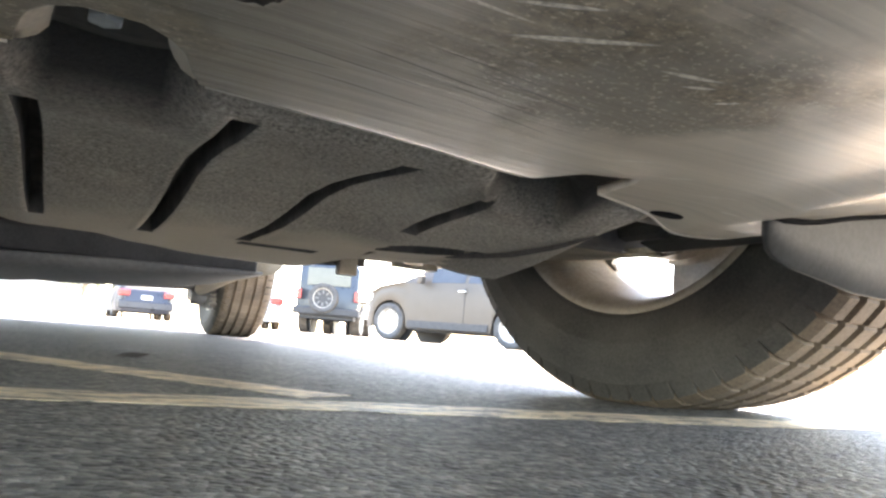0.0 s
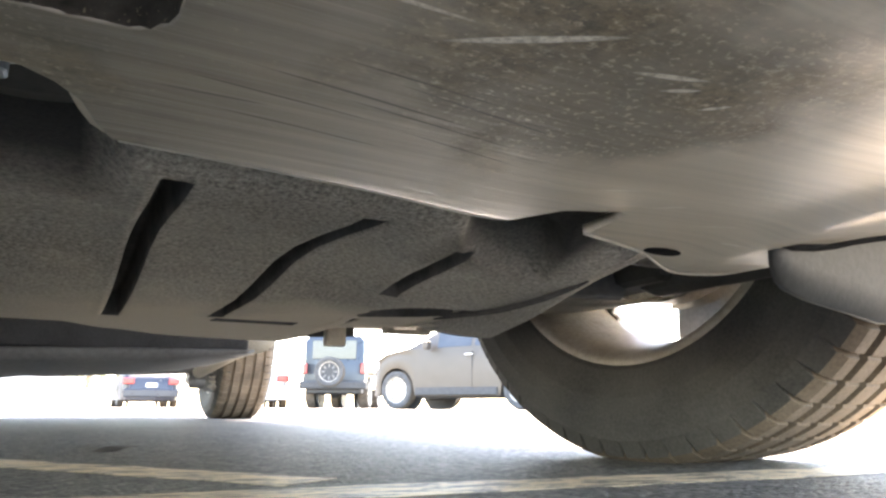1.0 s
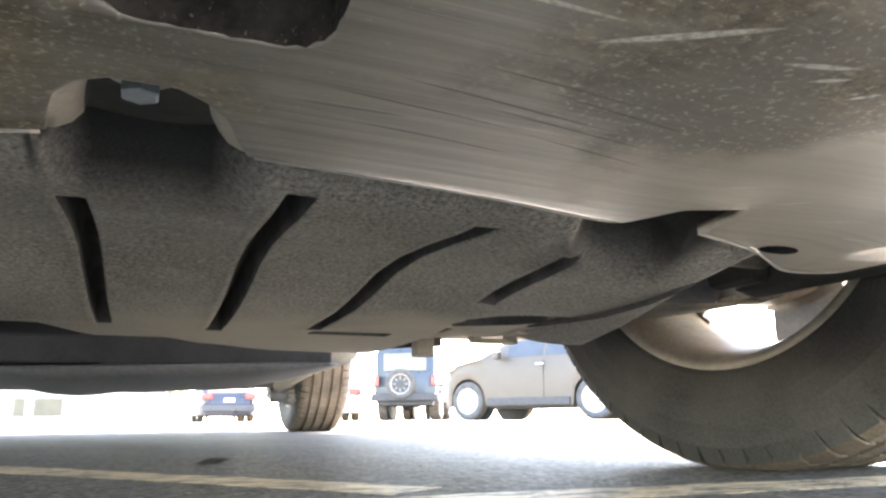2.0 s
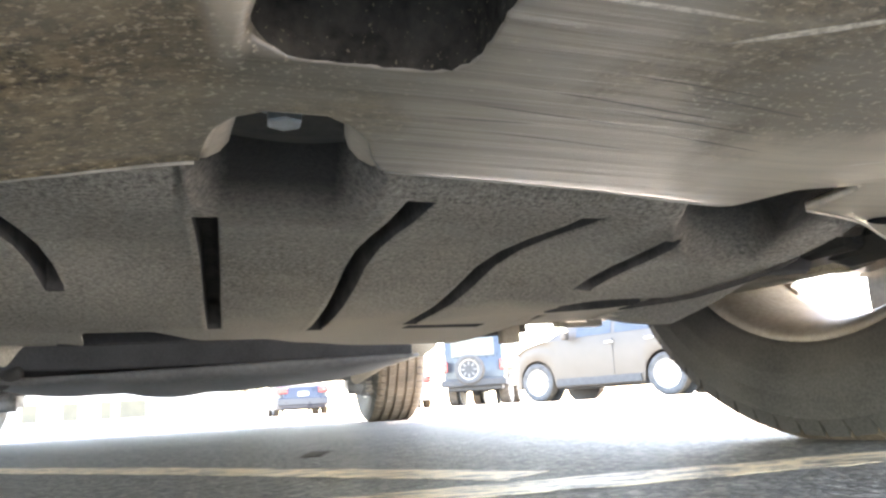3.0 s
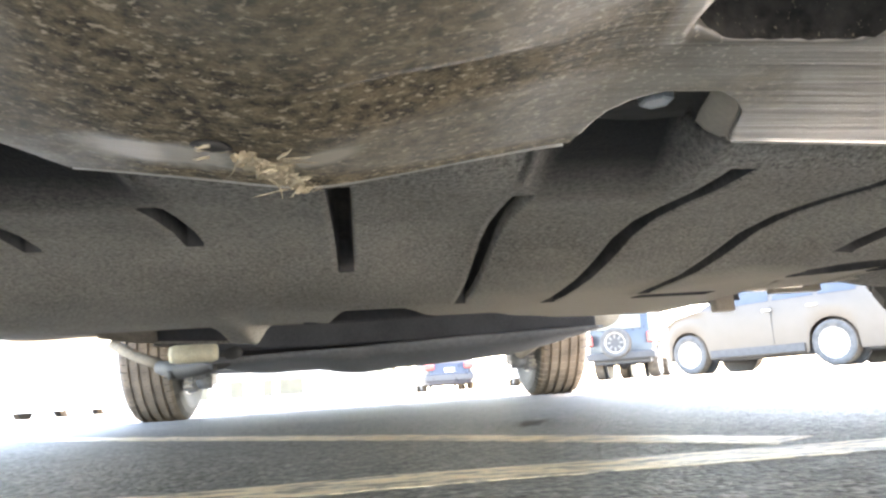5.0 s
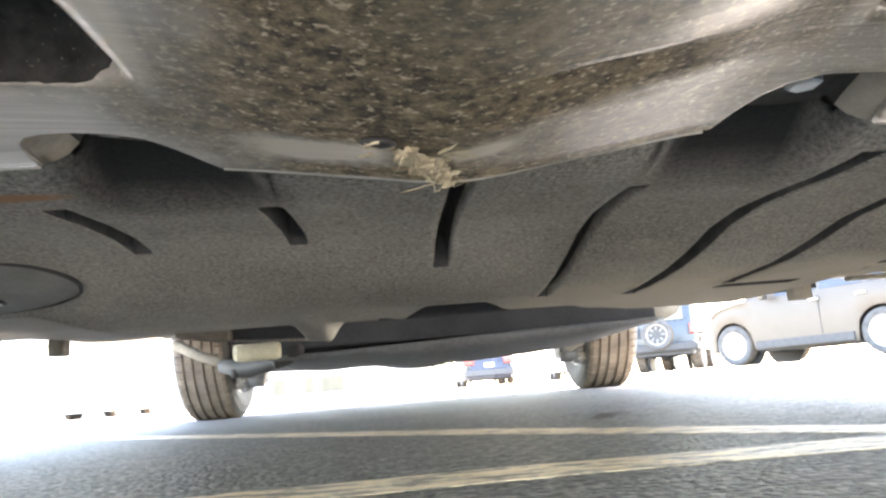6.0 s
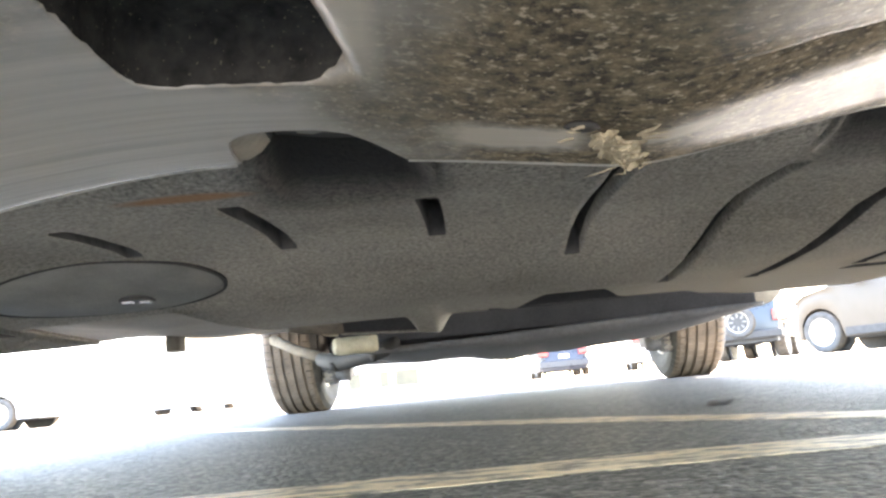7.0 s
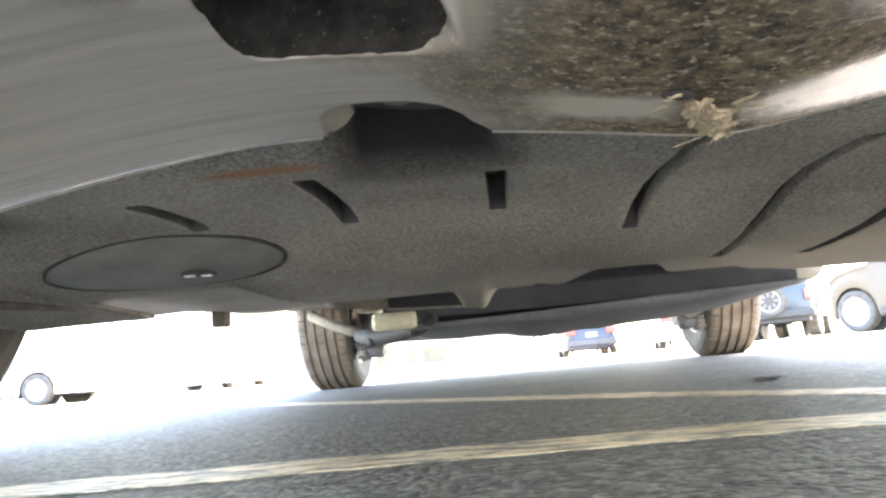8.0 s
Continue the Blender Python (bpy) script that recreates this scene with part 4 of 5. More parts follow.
# wheels
def tyre_mesh():
    w, r = 0.102, R_TYRE
    prof = [(-0.085, 0.196), (-0.094, 0.211), (-w, 0.240), (-w - 0.002, 0.260), (-w + 0.003, 0.283), (-0.088, r - 0.008)]
    tread = []
    for gx in (-0.054, -0.019, 0.019, 0.054):
        tread += [(gx - 0.0065, 0), (gx - 0.004, 0.007), (gx + 0.004, 0.007), (gx + 0.0065, 0)]
    prof += [(-0.076, r - 0.002)] + [(x, r - d - 0.002 * (x / 0.076) ** 2) for x, d in tread] + [(0.076, r - 0.002)]
    n0 = 6
    n1 = len(prof)
    prof += [(-x, rr) for x, rr in prof[:6][::-1]]
    pitch = 66
    angles = []
    for p in range(pitch):
        a = 2 * math.pi * p / pitch
        st = 2 * math.pi / pitch
        angles += [a, a + st * 0.45, a + st * 0.82, a + st * 0.91]

    def dip(i, j):
        k = j % 4
        shoulder = i in (5, 6, 7) or i in (n1 - 2, n1 - 1, n1)
        if shoulder and k == 3:
            return 0.006
        if n0 < i < n1 - 1 and k == 3 and prof[i][1] > r - 0.0045:
            return 0.002
        return 0.0
    return prof, angles, dip


prof, angles, dip = tyre_mesh()
bm = revolve(prof, angles, dip)
tyre_me = bpy.data.meshes.new("tyre")
bm.to_mesh(tyre_me)
bm.free()
tyre_me.materials.append(M_RUBBER)
tyre_me.materials.append(M_TREAD)
for f in tyre_me.polygons:
    if math.hypot(f.center.y, f.center.z) > R_TYRE - 0.016 and abs(f.center.x) < 0.092:
        f.material_index = 1
# rim: barrel with lips; axle along x, +x is the outer face
bar = [(-0.088, 0.196), (-0.093, 0.204), (-0.089, 0.210), (-0.078, 0.203), (-0.06, 0.195), (0.0, 0.186), (0.06, 0.195), (0.08, 0.203), (0.09, 0.210), (0.094, 0.203), (0.085, 0.196),
       (0.05, 0.184), (0.0, 0.176), (-0.06, 0.186)]
bm = revolve(bar, [2 * math.pi * k / 72 for k in range(72)])
barrel_me = bpy.data.meshes.new("rim_barrel")
bm.to_mesh(barrel_me)
bm.free()
barrel_me.materials.append(M_RIMLIP)
barrel_me.polygons.foreach_set("use_smooth", [True] * len(barrel_me.polygons))


def spoke_mesh(k):
    bm = bmesh.new()
    for d in (-1, 1):
        a = 2 * math.pi * k / 5 + 0.19 * d
        b = 2 * math.pi * k / 5 + 0.13 * d
        q = []
        for r, ang, x, hw in ((0.05, b, 0.055, 0.02), (0.12, b, 0.07, 0.016), (0.187, a, 0.078, 0.014)):
            u, v = Vector((0, math.cos(ang), math.sin(ang))), Vector((0, -math.sin(ang), math.cos(ang)))
            q.append([bm.verts.new(u * r + v * hw * s + Vector((x + e, 0, 0))) for s, e in ((-1, 0), (1, 0), (1, -0.022), (-1, -0.022))])
        for m0, m1 in zip(q, q[1:]):
            for i in range(4):
                bm.faces.new((m0[i], m0[(i + 1) % 4], m1[(i + 1) % 4], m1[i]))
    bmesh.ops.recalc_face_normals(bm, faces=bm.faces)
    bmesh.ops.bevel(bm, geom=list(bm.edges), offset=0.003, segments=1, affect="EDGES")
    me = bpy.data.meshes.new("spoke")
    bm.to_mesh(me)
    bm.free()
    me.materials.append(M_ALLOY)
    return me


spokes = [spoke_mesh(k) for k in range(5)]
bm = tube([(0.025, 0, 0), (0.06, 0, 0), (0.068, 0, 0)], [0.062, 0.06, 0.045], 32)
hub_me = bpy.data.meshes.new("hub")
bm.to_mesh(hub_me)
bm.free()
hub_me.materials.append(M_ALLOY)


def dish_mesh(windows=5, spread=19.0):
    """A dished wheel centre with rounded windows near its rim."""
    rad = [(0.045, 0.040), (0.085, 0.034), (0.118, 0.028), (0.124, 0.027), (0.138, 0.026), (0.160, 0.028), (0.176, 0.031), (0.181, 0.032), (0.187, 0.032)]
    bm, n = bmesh.new(), 180
    lay = [[[bm.verts.new((x - e, r * math.cos(2 * math.pi * k / n), r * math.sin(2 * math.pi * k / n))) for k in range(n)] for r, x in rad] for e in (0.0, 0.006)]
    for k in range(n):
        a = ((k + 0.5) * 360 / n + 180 / windows) % (360 / windows) - 180 / windows
        gone = [2 < i < 7 and abs(a) < spread * (0.72 if i in (3, 6) else 1.0) for i in range(len(rad) - 1)]
        for i in range(len(rad) - 1):
            if not gone[i]:
                for v in lay:
                    bm.faces.new((v[i][k], v[i][(k + 1) % n], v[i + 1][(k + 1) % n], v[i + 1][k]))
    rim_edges = [e for e in bm.edges if len(e.link_faces) == 1]
    near = {(round(v.co.y, 5), round(v.co.z, 5), round(v.co.x, 5)): v for v in bm.verts}
    for e in rim_edges:                   # walls of the windows
        a, b = e.verts
        c, d = (near.get((round(v.co.y, 5), round(v.co.z, 5), round(v.co.x - 0.006, 5))) for v in (a, b))
        if c and d:
            bm.faces.new((a, b, d, c))
    bmesh.ops.recalc_face_normals(bm, faces=bm.faces)
    me = bpy.data.meshes.new("wheel_dish")
    bm.to_mesh(me)
    bm.free()
    me.materials.append(M_ALLOY)
    return me


dish_me = dish_mesh()
bm = tube([(-0.03, 0, 0), (0.0, 0, 0), (0.001, 0, 0), (0.024, 0, 0)], [0.135, 0.135, 0.07, 0.07], 40)
disc_me = bpy.data.meshes.new("brake_disc")
bm.to_mesh(disc_me)
bm.free()
disc_me.materials.append(M_STEEL)


def wheel(name, parent, m, label, scale=1.0):
    w = new(name)
    w.parent = parent
    w.matrix_parent_inverse = parent.matrix_basis.inverted()
    w.matrix_basis = m @ Matrix.Diagonal((scale, scale, scale, 1))
    tagged(w, label)
    mesh_at("tyre", tyre_me, w, Matrix())
    rim = mesh_at("rim", barrel_me, w, Matrix(), "dusty alloy rim barrel")
    mesh_at("wheel_dish", dish_me, rim, Matrix(), "dished alloy centre with rounded windows")
    mesh_at("hub", hub_me, rim, Matrix())
    mesh_at("brake_disc", disc_me, w, Matrix(), "weathered steel brake disc")
    return w


for s in (1, -1):
    for y, st, spin in ((AXLE_F, 9, -66), (AXLE_R, 0, 10)):
        wheel("wheel", car, pose(TRACK * s - 0.012 if y > 2 else (0.765 if s > 0 else -0.752), y, R_TYRE - (0.004 if y > 2 or s < 0 else 0.012), 0, 0, (0 if s > 0 else 180) + (st if s > 0 else st * 0.5)) @ pose(0, 0, 0, spin, 0, 0), "dusty black road tyre on an alloy rim")

# body shell: side profile of the car, closed above, open to the wheels
ROOF = [(0.26, 0.55), (0.32, 0.72), (0.6, 0.86), (1.2, 0.98), (1.75, 1.2), (2.2, 1.43), (3.0, 1.47), (3.8, 1.38), (4.1, 1.1), (4.25, 0.8), (4.31, 0.5)]
HALF = [(0.26, 0.5), (0.36, 0.72), (0.62, 0.85), (1.1, 0.885), (3.6, 0.895), (4.1, 0.85), (4.31, 0.66)]


def body_bottom(y):
    z = 0.30 if y > 0.8 else 0.15
    for c in (AXLE_F, AXLE_R):
        d = abs(y - c)
        if d < 0.385:
            z = max(z, 0.31 + math.sqrt(0.385 ** 2 - d * d))
    return z


ys = sorted({round(0.26 + 0.05 * k, 3) for k in range(81)} | {AXLE_F - 0.385, AXLE_F + 0.385, AXLE_R - 0.385, AXLE_R + 0.385, 4.31})
bm = bmesh.new()
rows = []
for y in ys:
    top, half, low = lerp_table(ROOF, y), lerp_table(HALF, y), body_bottom(y)
    belt = min(top - 0.02, max(0.86 + 0.03 * math.sin(y), low + 0.03))
    cabin = half - 0.32 * min(max(top - belt, 0), 0.6)
    ring = []
    for sx in (-1, 1):
        side = [(half - 0.02, low), (half, low + 0.3 * (belt - low)), (half - 0.005, low + 0.7 * (belt - low)), (half - 0.04, belt), (cabin, belt + 0.75 * (top - belt)), (cabin - 0.14, top)]
        ring += [(sx * x, y, z) for x, z in (side if sx < 0 else side[::-1])]
    rows.append([bm.verts.new(p) for p in ring])
for a, b in zip(rows, rows[1:]):
    for k in range(len(a) - 1):
        bm.faces.new((a[k], a[k + 1], b[k + 1], b[k]))
bm.faces.new(rows[0])
bm.faces.new(rows[-1][::-1])
bmesh.ops.recalc_face_normals(bm, faces=bm.faces)
body = part("body", bm, M_PAINT_GREY, car, "grey painted body shell", True)
solid = body.modifiers.new("thickness", "SOLIDIFY")
solid.thickness, solid.offset = 0.006, -1

# floor pan, firewall and arches that close the car from below
part("floor_pan", box(-0.86, 0.86, 1.5, 3.2, 0.30, 0.32), M_UNDERSEAL, car, "dark undersealed floor pan")
part("engine_bay_floor", box(-0.62, 0.62, 0.72, 1.5, 0.235, 0.25), M_BLACK, car)
part("bumper_beam", box(-0.7, 0.7, 0.34, 0.70, 0.2, 0.24), M_BLACK, car)
part("boot_floor", box(-0.62, 0.62, 3.2, 4.27, 0.3, 0.32), M_UNDERSEAL, car)
for s in (1, -1):
    for c in (AXLE_F, AXLE_R):
        bm = bmesh.new()
        arc = [math.pi * k / 20 for k in range(21)]
        a = [bm.verts.new((s * 0.62, c + 0.38 * math.cos(t), 0.30 + 0.38 * math.sin(t))) for t in arc]
        b = [bm.verts.new((s * 0.885, c + 0.38 * math.cos(t), 0.30 + 0.38 * math.sin(t))) for t in arc]
        for k in range(20):
            bm.faces.new((a[k], a[k + 1], b[k + 1], b[k]))
        bm.faces.new(a)
        part("arch_liner", bm, M_BLACK, car, "black wheel arch liner", True)

# shield flanks in front of each front tyre
FLANK_IN = [(0.80, 0.150), (0.95, 0.140), (1.05, 0.128), (1.12, 0.124)]
FLANK_OUT = [(0.80, 0.168), (0.95, 0.146), (1.05, 0.124), (1.12, 0.1135)]
for s in (1, -1):
    cols = []
    for k in range(11):
        u = k / 10
        cols.append([(s * (0.436 + 0.09 * u), 0.80 + 0.32 * j / 24, lerp_table(FLANK_IN, 0.80 + 0.32 * j / 24) * (1 - u) + lerp_table(FLANK_OUT, 0.80 + 0.32 * j / 24) * u - 0.004 * math.sin(math.pi * u)) for j in range(25)])
    part("shield_flank", sheet(cols, 0.004), M_FELT, car, "dark felt flank of the splash shield", True)
    # dark tube added in place of the shade in the flank's seam
    part("seam_shade", tube([(s * 0.430, 0.835 + 0.215 * j / 20, lerp_table(FALL, 0.835 + 0.215 * j / 20) - 0.0006) for j in range(21)], [0.0006 + 0.0026 * math.sin(math.pi * j / 20) ** 0.7 for j in range(21)], 10), M_FELT_SHADE, car, "dark strip standing for shade along the shield flank", True)

# air deflectors ahead of the front tyres, and the bracket plate beside them
for s in (1, -1):
    cols = []
    for k in range(25):
        x = 0.468 + 0.362 * (k / 24) ** 1.7
        low = lerp_table([(0.468, 0.139), (0.4715, 0.124), (0.476, 0.114), (0.482, 0.1085), (0.504, 0.103), (0.539, 0.0985), (0.564, 0.0945), (0.83, 0.088)], x)
        cols.append([(s * x, 0.729 + 0.3 * max(0.142 - z, 0) - 0.02 * smooth01((x - 0.68) / 0.15), z) for z in (low + (0.20 - low) * j / 6 for j in range(7))])
    bm = bmesh.new()
    f = [[bm.verts.new(p) for p in c] for c in cols]
    r = [[bm.verts.new((p[0], p[1] + 0.004, p[2])) for p in c] for c in cols]
    n = len(cols) - 1
    for i in range(n):
        for j in range(6):
            bm.faces.new((f[i][j], f[i + 1][j], f[i + 1][j + 1], f[i][j + 1]))
            bm.faces.new((r[i][j], r[i][j + 1], r[i + 1][j + 1], r[i + 1][j]))
        bm.faces.new((f[i][0], r[i][0], r[i + 1][0], f[i + 1][0]))
        bm.faces.new((f[i][6], f[i + 1][6], r[i + 1][6], r[i][6]))
    for j in range(6):
        bm.faces.new((f[0][j], f[0][j + 1], r[0][j + 1], r[0][j]))
        bm.faces.new((f[n][j], r[n][j], r[n][j + 1], f[n][j + 1]))
    # dark tube that draws the contact shadow where deflector meets valence
    part("deflector_shade", tube([(s * x, 0.7275, lip_z(x) + 0.0058) for x in (0.462 + 0.016 * k for k in range(20))], [0.0006] + [0.0028] * 18 + [0.0006], 10), M_GAP, car, "dark strip for the contact shade above the air deflector", True)
    part("air_deflector", bm, M_DEFLECTOR, car, "dark grey plastic air deflector ahead of the tyre", True)
    bm = box(s * 0.655, s * 0.70, 0.875, 1.062, 0.155, 0.40, 0.02)
    box(s * 0.64, s * 0.70, 1.0, 1.12, 0.165, 0.20, 0.012, bm)
    part("front_knuckle", bm, M_BLACK, car, "dark cast front knuckle and caliper")
    bm = bmesh.new()
    turns = [math.radians(-62 + 297 * k / 40) for k in range(41)]
    rings = [[[bm.verts.new((s * (0.695 + dx) + 0.0, AXLE_F + r * math.cos(a), 0.304 + r * math.sin(a))) for a in turns] for r in (0.05, 0.168)] for dx in (0.0, 0.003)]
    for k in range(40):
        for lay in rings:
            bm.faces.new((lay[0][k], lay[0][k + 1], lay[1][k + 1], lay[1][k]))
        for e in (0, 1):
            bm.faces.new((rings[0][e][k], rings[0][e][k + 1], rings[1][e][k + 1], rings[1][e][k]))
    bmesh.ops.recalc_face_normals(bm, faces=bm.faces)
    bmesh.ops.rotate(bm, verts=bm.verts, cent=(s * 0.765, AXLE_F, 0.3), matrix=Matrix.Rotation(radians(9 if s > 0 else 4.5), 3, "Z"))
    part("brake_dust_shield", bm, M_STEEL, car, "dull steel brake dust shield", True)
    part("control_arm", tube([(s * 0.36, 1.2, 0.2), (s * 0.5, 1.14, 0.185), (s * 0.66, 1.08, 0.175)], [0.03, 0.024, 0.02], 12), M_UNDERSEAL, car, "dark lower control arm", True)
    part("tie_rod", tube([(s * 0.30, 1.02, 0.20), (s * 0.60, 1.0, 0.185), (s * 0.645, 1.0, 0.19)], [0.010, 0.010, 0.016], 10), M_STEEL, car, "weathered steel tie rod", True)

# side floor panels with a hanging tab each
for s in (1, -1):
    cols = []
    for k in range(21):
        x = (0.28 if s < 0 else 0.46) + (0.58 if s < 0 else 0.4) * k / 20
        cols.append([(s * x, 1.10 + 0.50 * j / 12, 0.140 + 0.022 * (x - 0.36) / 0.4 + 0.012 * j / 12 + 0.003 * math.cos((x - 0.36) * 30) + 0.03 * smooth01((x - 0.72) / 0.14)) for j in range(13)])
    panel = part("side_floor_panel", sheet(cols, 0.005), M_DUST, car, "dusty grey underfloor panel", True)
    if s < 0:
        part("tab", box(s * (0.51 if s > 0 else 0.482), s * (0.535 if s > 0 else 0.503), 1.51, 1.535, 0.127 if s > 0 else 0.133, 0.165, 0.003), M_DUST, panel, "small hanging plastic tab")

# cross member behind the shield: dark block as shaded hollow, smooth grey pan below
PAN_LOW = [(-0.28, 0.122), (-0.26, 0.113), (-0.2, 0.109), (-0.14, 0.1125), (-0.09, 0.1095), (-0.05, 0.1), (0.0, 0.0955), (0.04, 0.0985), (0.08, 0.104), (0.12, 0.1025), (0.2, 0.107), (0.27, 0.1105), (0.35, 0.118), (0.42, 0.131), (0.46, 0.142)]
cols = []
for k in range(45):
    x = -0.28 + 0.74 * k / 44
    edge = 0.1245 + 0.017 * smooth01((x + 0.3) / 0.75)
    cols.append([(x, 1.86 + 0.55 * (1 - math.cos(math.pi * j / 16)) / 2, edge + (lerp_table(PAN_LOW, x) - edge) * math.sin(math.pi * j / 16) ** 0.7) for j in range(17)])
pan = part("underfloor_pan", sheet(cols, 0.006), M_PAN, car, "smooth dark grey underfloor pan", True)
part("pan_shade_block", box(-0.265, 0.452, 1.875, 2.3, 0.1405, 0.21, 0.004), M_CAVITY_SHADE, car, "dark block standing for the shaded hollow above the underfloor pan")
bm = bmesh.new()
cap = [[bm.verts.new((0.455 + 0.055 * math.cos(a) , 1.90 + 0.05 * j, 0.142 + 0.062 * (0.5 + 0.5 * math.sin(a)))) for a in (-math.pi / 2 + math.pi * k / 12 for k in range(13))] for j in range(8)]
for a, b in zip(cap, cap[1:]):
    for k in range(12):
        bm.faces.new((a[k], a[k + 1], b[k + 1], b[k]))
bm.faces.new(cap[0])
bm.faces.new(cap[-1][::-1])
bmesh.ops.recalc_face_normals(bm, faces=bm.faces)
part("pan_end_cap", bm, M_DUST, car, "dusty rounded end of the underfloor pan", True)

# rear axle: beam, trailing links, springs, knuckles
axle = part("axle_beam", tube([(-0.62, 3.45, 0.20), (-0.3, 3.36, 0.185), (0.3, 3.36, 0.185), (0.62, 3.45, 0.20)], 0.035, 14), M_UNDERSEAL, car, "dark rear axle beam", True)
for s in (1, -1):
    if s > 0:
        part("trailing_link", tube([(s * 0.74, 2.85, 0.275), (s * 0.67, 3.05, 0.225), (s * 0.585, 3.3, 0.165)], [0.024, 0.02, 0.022], 12), M_DUST, car, "dusty trailing link", True)
    if s > 0:
        part("spring_seat", tube([(0.62, 3.38, 0.198), (0.62, 3.38, 0.21), (0.62, 3.38, 0.275)], [0.06, 0.078, 0.075], 28), M_CREAM, car, "pale spring seat")
    bm = tube([(s * 0.62 + 0.045 * math.cos(t), 3.38 + 0.045 * math.sin(t), 0.285 + 0.022 * t / 6.283) for t in (0.4 * k for k in range(60))], 0.007, 8)
    part("coil_spring", bm, M_CREAM, car, "pale painted coil spring", True)
    bm = tube([(s * 0.682, 3.605, 0.306), (s * 0.690, 3.605, 0.306), (s * 0.70, 3.605, 0.306)], [0.14, 0.186, 0.19], 40)
    part("brake_backing_plate", bm, M_STEELDARK, car, "dark rusty brake backing plate", True)
    bm = box(s * 0.575, s * 0.69, 3.42, 3.56, 0.125, 0.20, 0.014)
    tube([(s * 0.64, 3.42, 0.10), (s * 0.655, 3.42, 0.20)], [0.02, 0.026], 12, bm)
    box(s * 0.58, s * 0.66, 3.44, 3.58, 0.15, 0.26, 0.015, bm)
    tube([(s * 0.60, 3.42, 0.16), (s * 0.68, 3.40, 0.17)], 0.02, 10, bm)
    tube([(s * 0.62, 3.605, 0.311), (s * 0.72, 3.605, 0.311)], 0.07, 20, bm)
    knuckle = part("knuckle", bm, M_UNDERSEAL, car, "rough dark cast knuckle")
    bm = tube([(s * 0.60, 3.43, 0.125), (s * 0.605, 3.44, 0.30)], [0.024, 0.02], 14)
    tube([(s * 0.575, 3.43, 0.135), (s * 0.64, 3.43, 0.135)], 0.026, 14, bm)
    part("damper", bm, M_UNDERSEAL, car, "dark rear damper and bush", True)
    bm = box(s * 0.63, s * 0.675, 3.40, 3.47, 0.105, 0.165, 0.008)
    for k in range(3):
        tube([(s * 0.64, 3.395, 0.118 + 0.018 * k), (s * 0.668, 3.395, 0.118 + 0.018 * k)], 0.006, 8, bm)
    part("lower_mount", bm, M_STEEL, knuckle, "ribbed cast lower mount")
    bm = tube([(s * 0.58, 3.39, 0.185), (s * 0.645, 3.37, 0.16), (s * 0.69, 3.39, 0.185), (s * 0.70, 3.42, 0.24)], 0.007, 8)
    part("brake_hose", bm, M_BLACK, car, "black brake hose", True)


# mount beside the pan: a dusty arm, its pale bush and a dark cast end
arm = part("subframe_arm", tube([(-0.515, 2.12, 0.186), (-0.45, 2.055, 0.155), (-0.375, 1.985, 0.128)], [0.0115, 0.0105, 0.0115], 14), M_STEELDUST, car, "dusty steel subframe arm", True)
bm = tube([(-0.327, 1.835, 0.139), (-0.318, 1.835, 0.139), (-0.256, 1.835, 0.139), (-0.247, 1.835, 0.139)], [0.0135, 0.0165, 0.0165, 0.0135], 20)
part("bush", bm, M_CREAM, arm, "pale cream mounting bush", True)
bm = tube([(-0.385, 1.985, 0.126), (-0.345, 1.955, 0.117), (-0.295, 1.915, 0.118), (-0.245, 1.88, 0.128), (-0.215, 1.86, 0.140)], [0.013, 0.018, 0.015, 0.016, 0.011], 12)
tube([(-0.352, 1.945, 0.100), (-0.352, 1.945, 0.116)], [0.008, 0.010], 6, bm)
tube([(-0.262, 1.875, 0.108), (-0.262, 1.875, 0.124)], [0.006, 0.008], 6, bm)
part("cast_end", bm, M_SEAT, arm, "dark cast end with bolts", True)

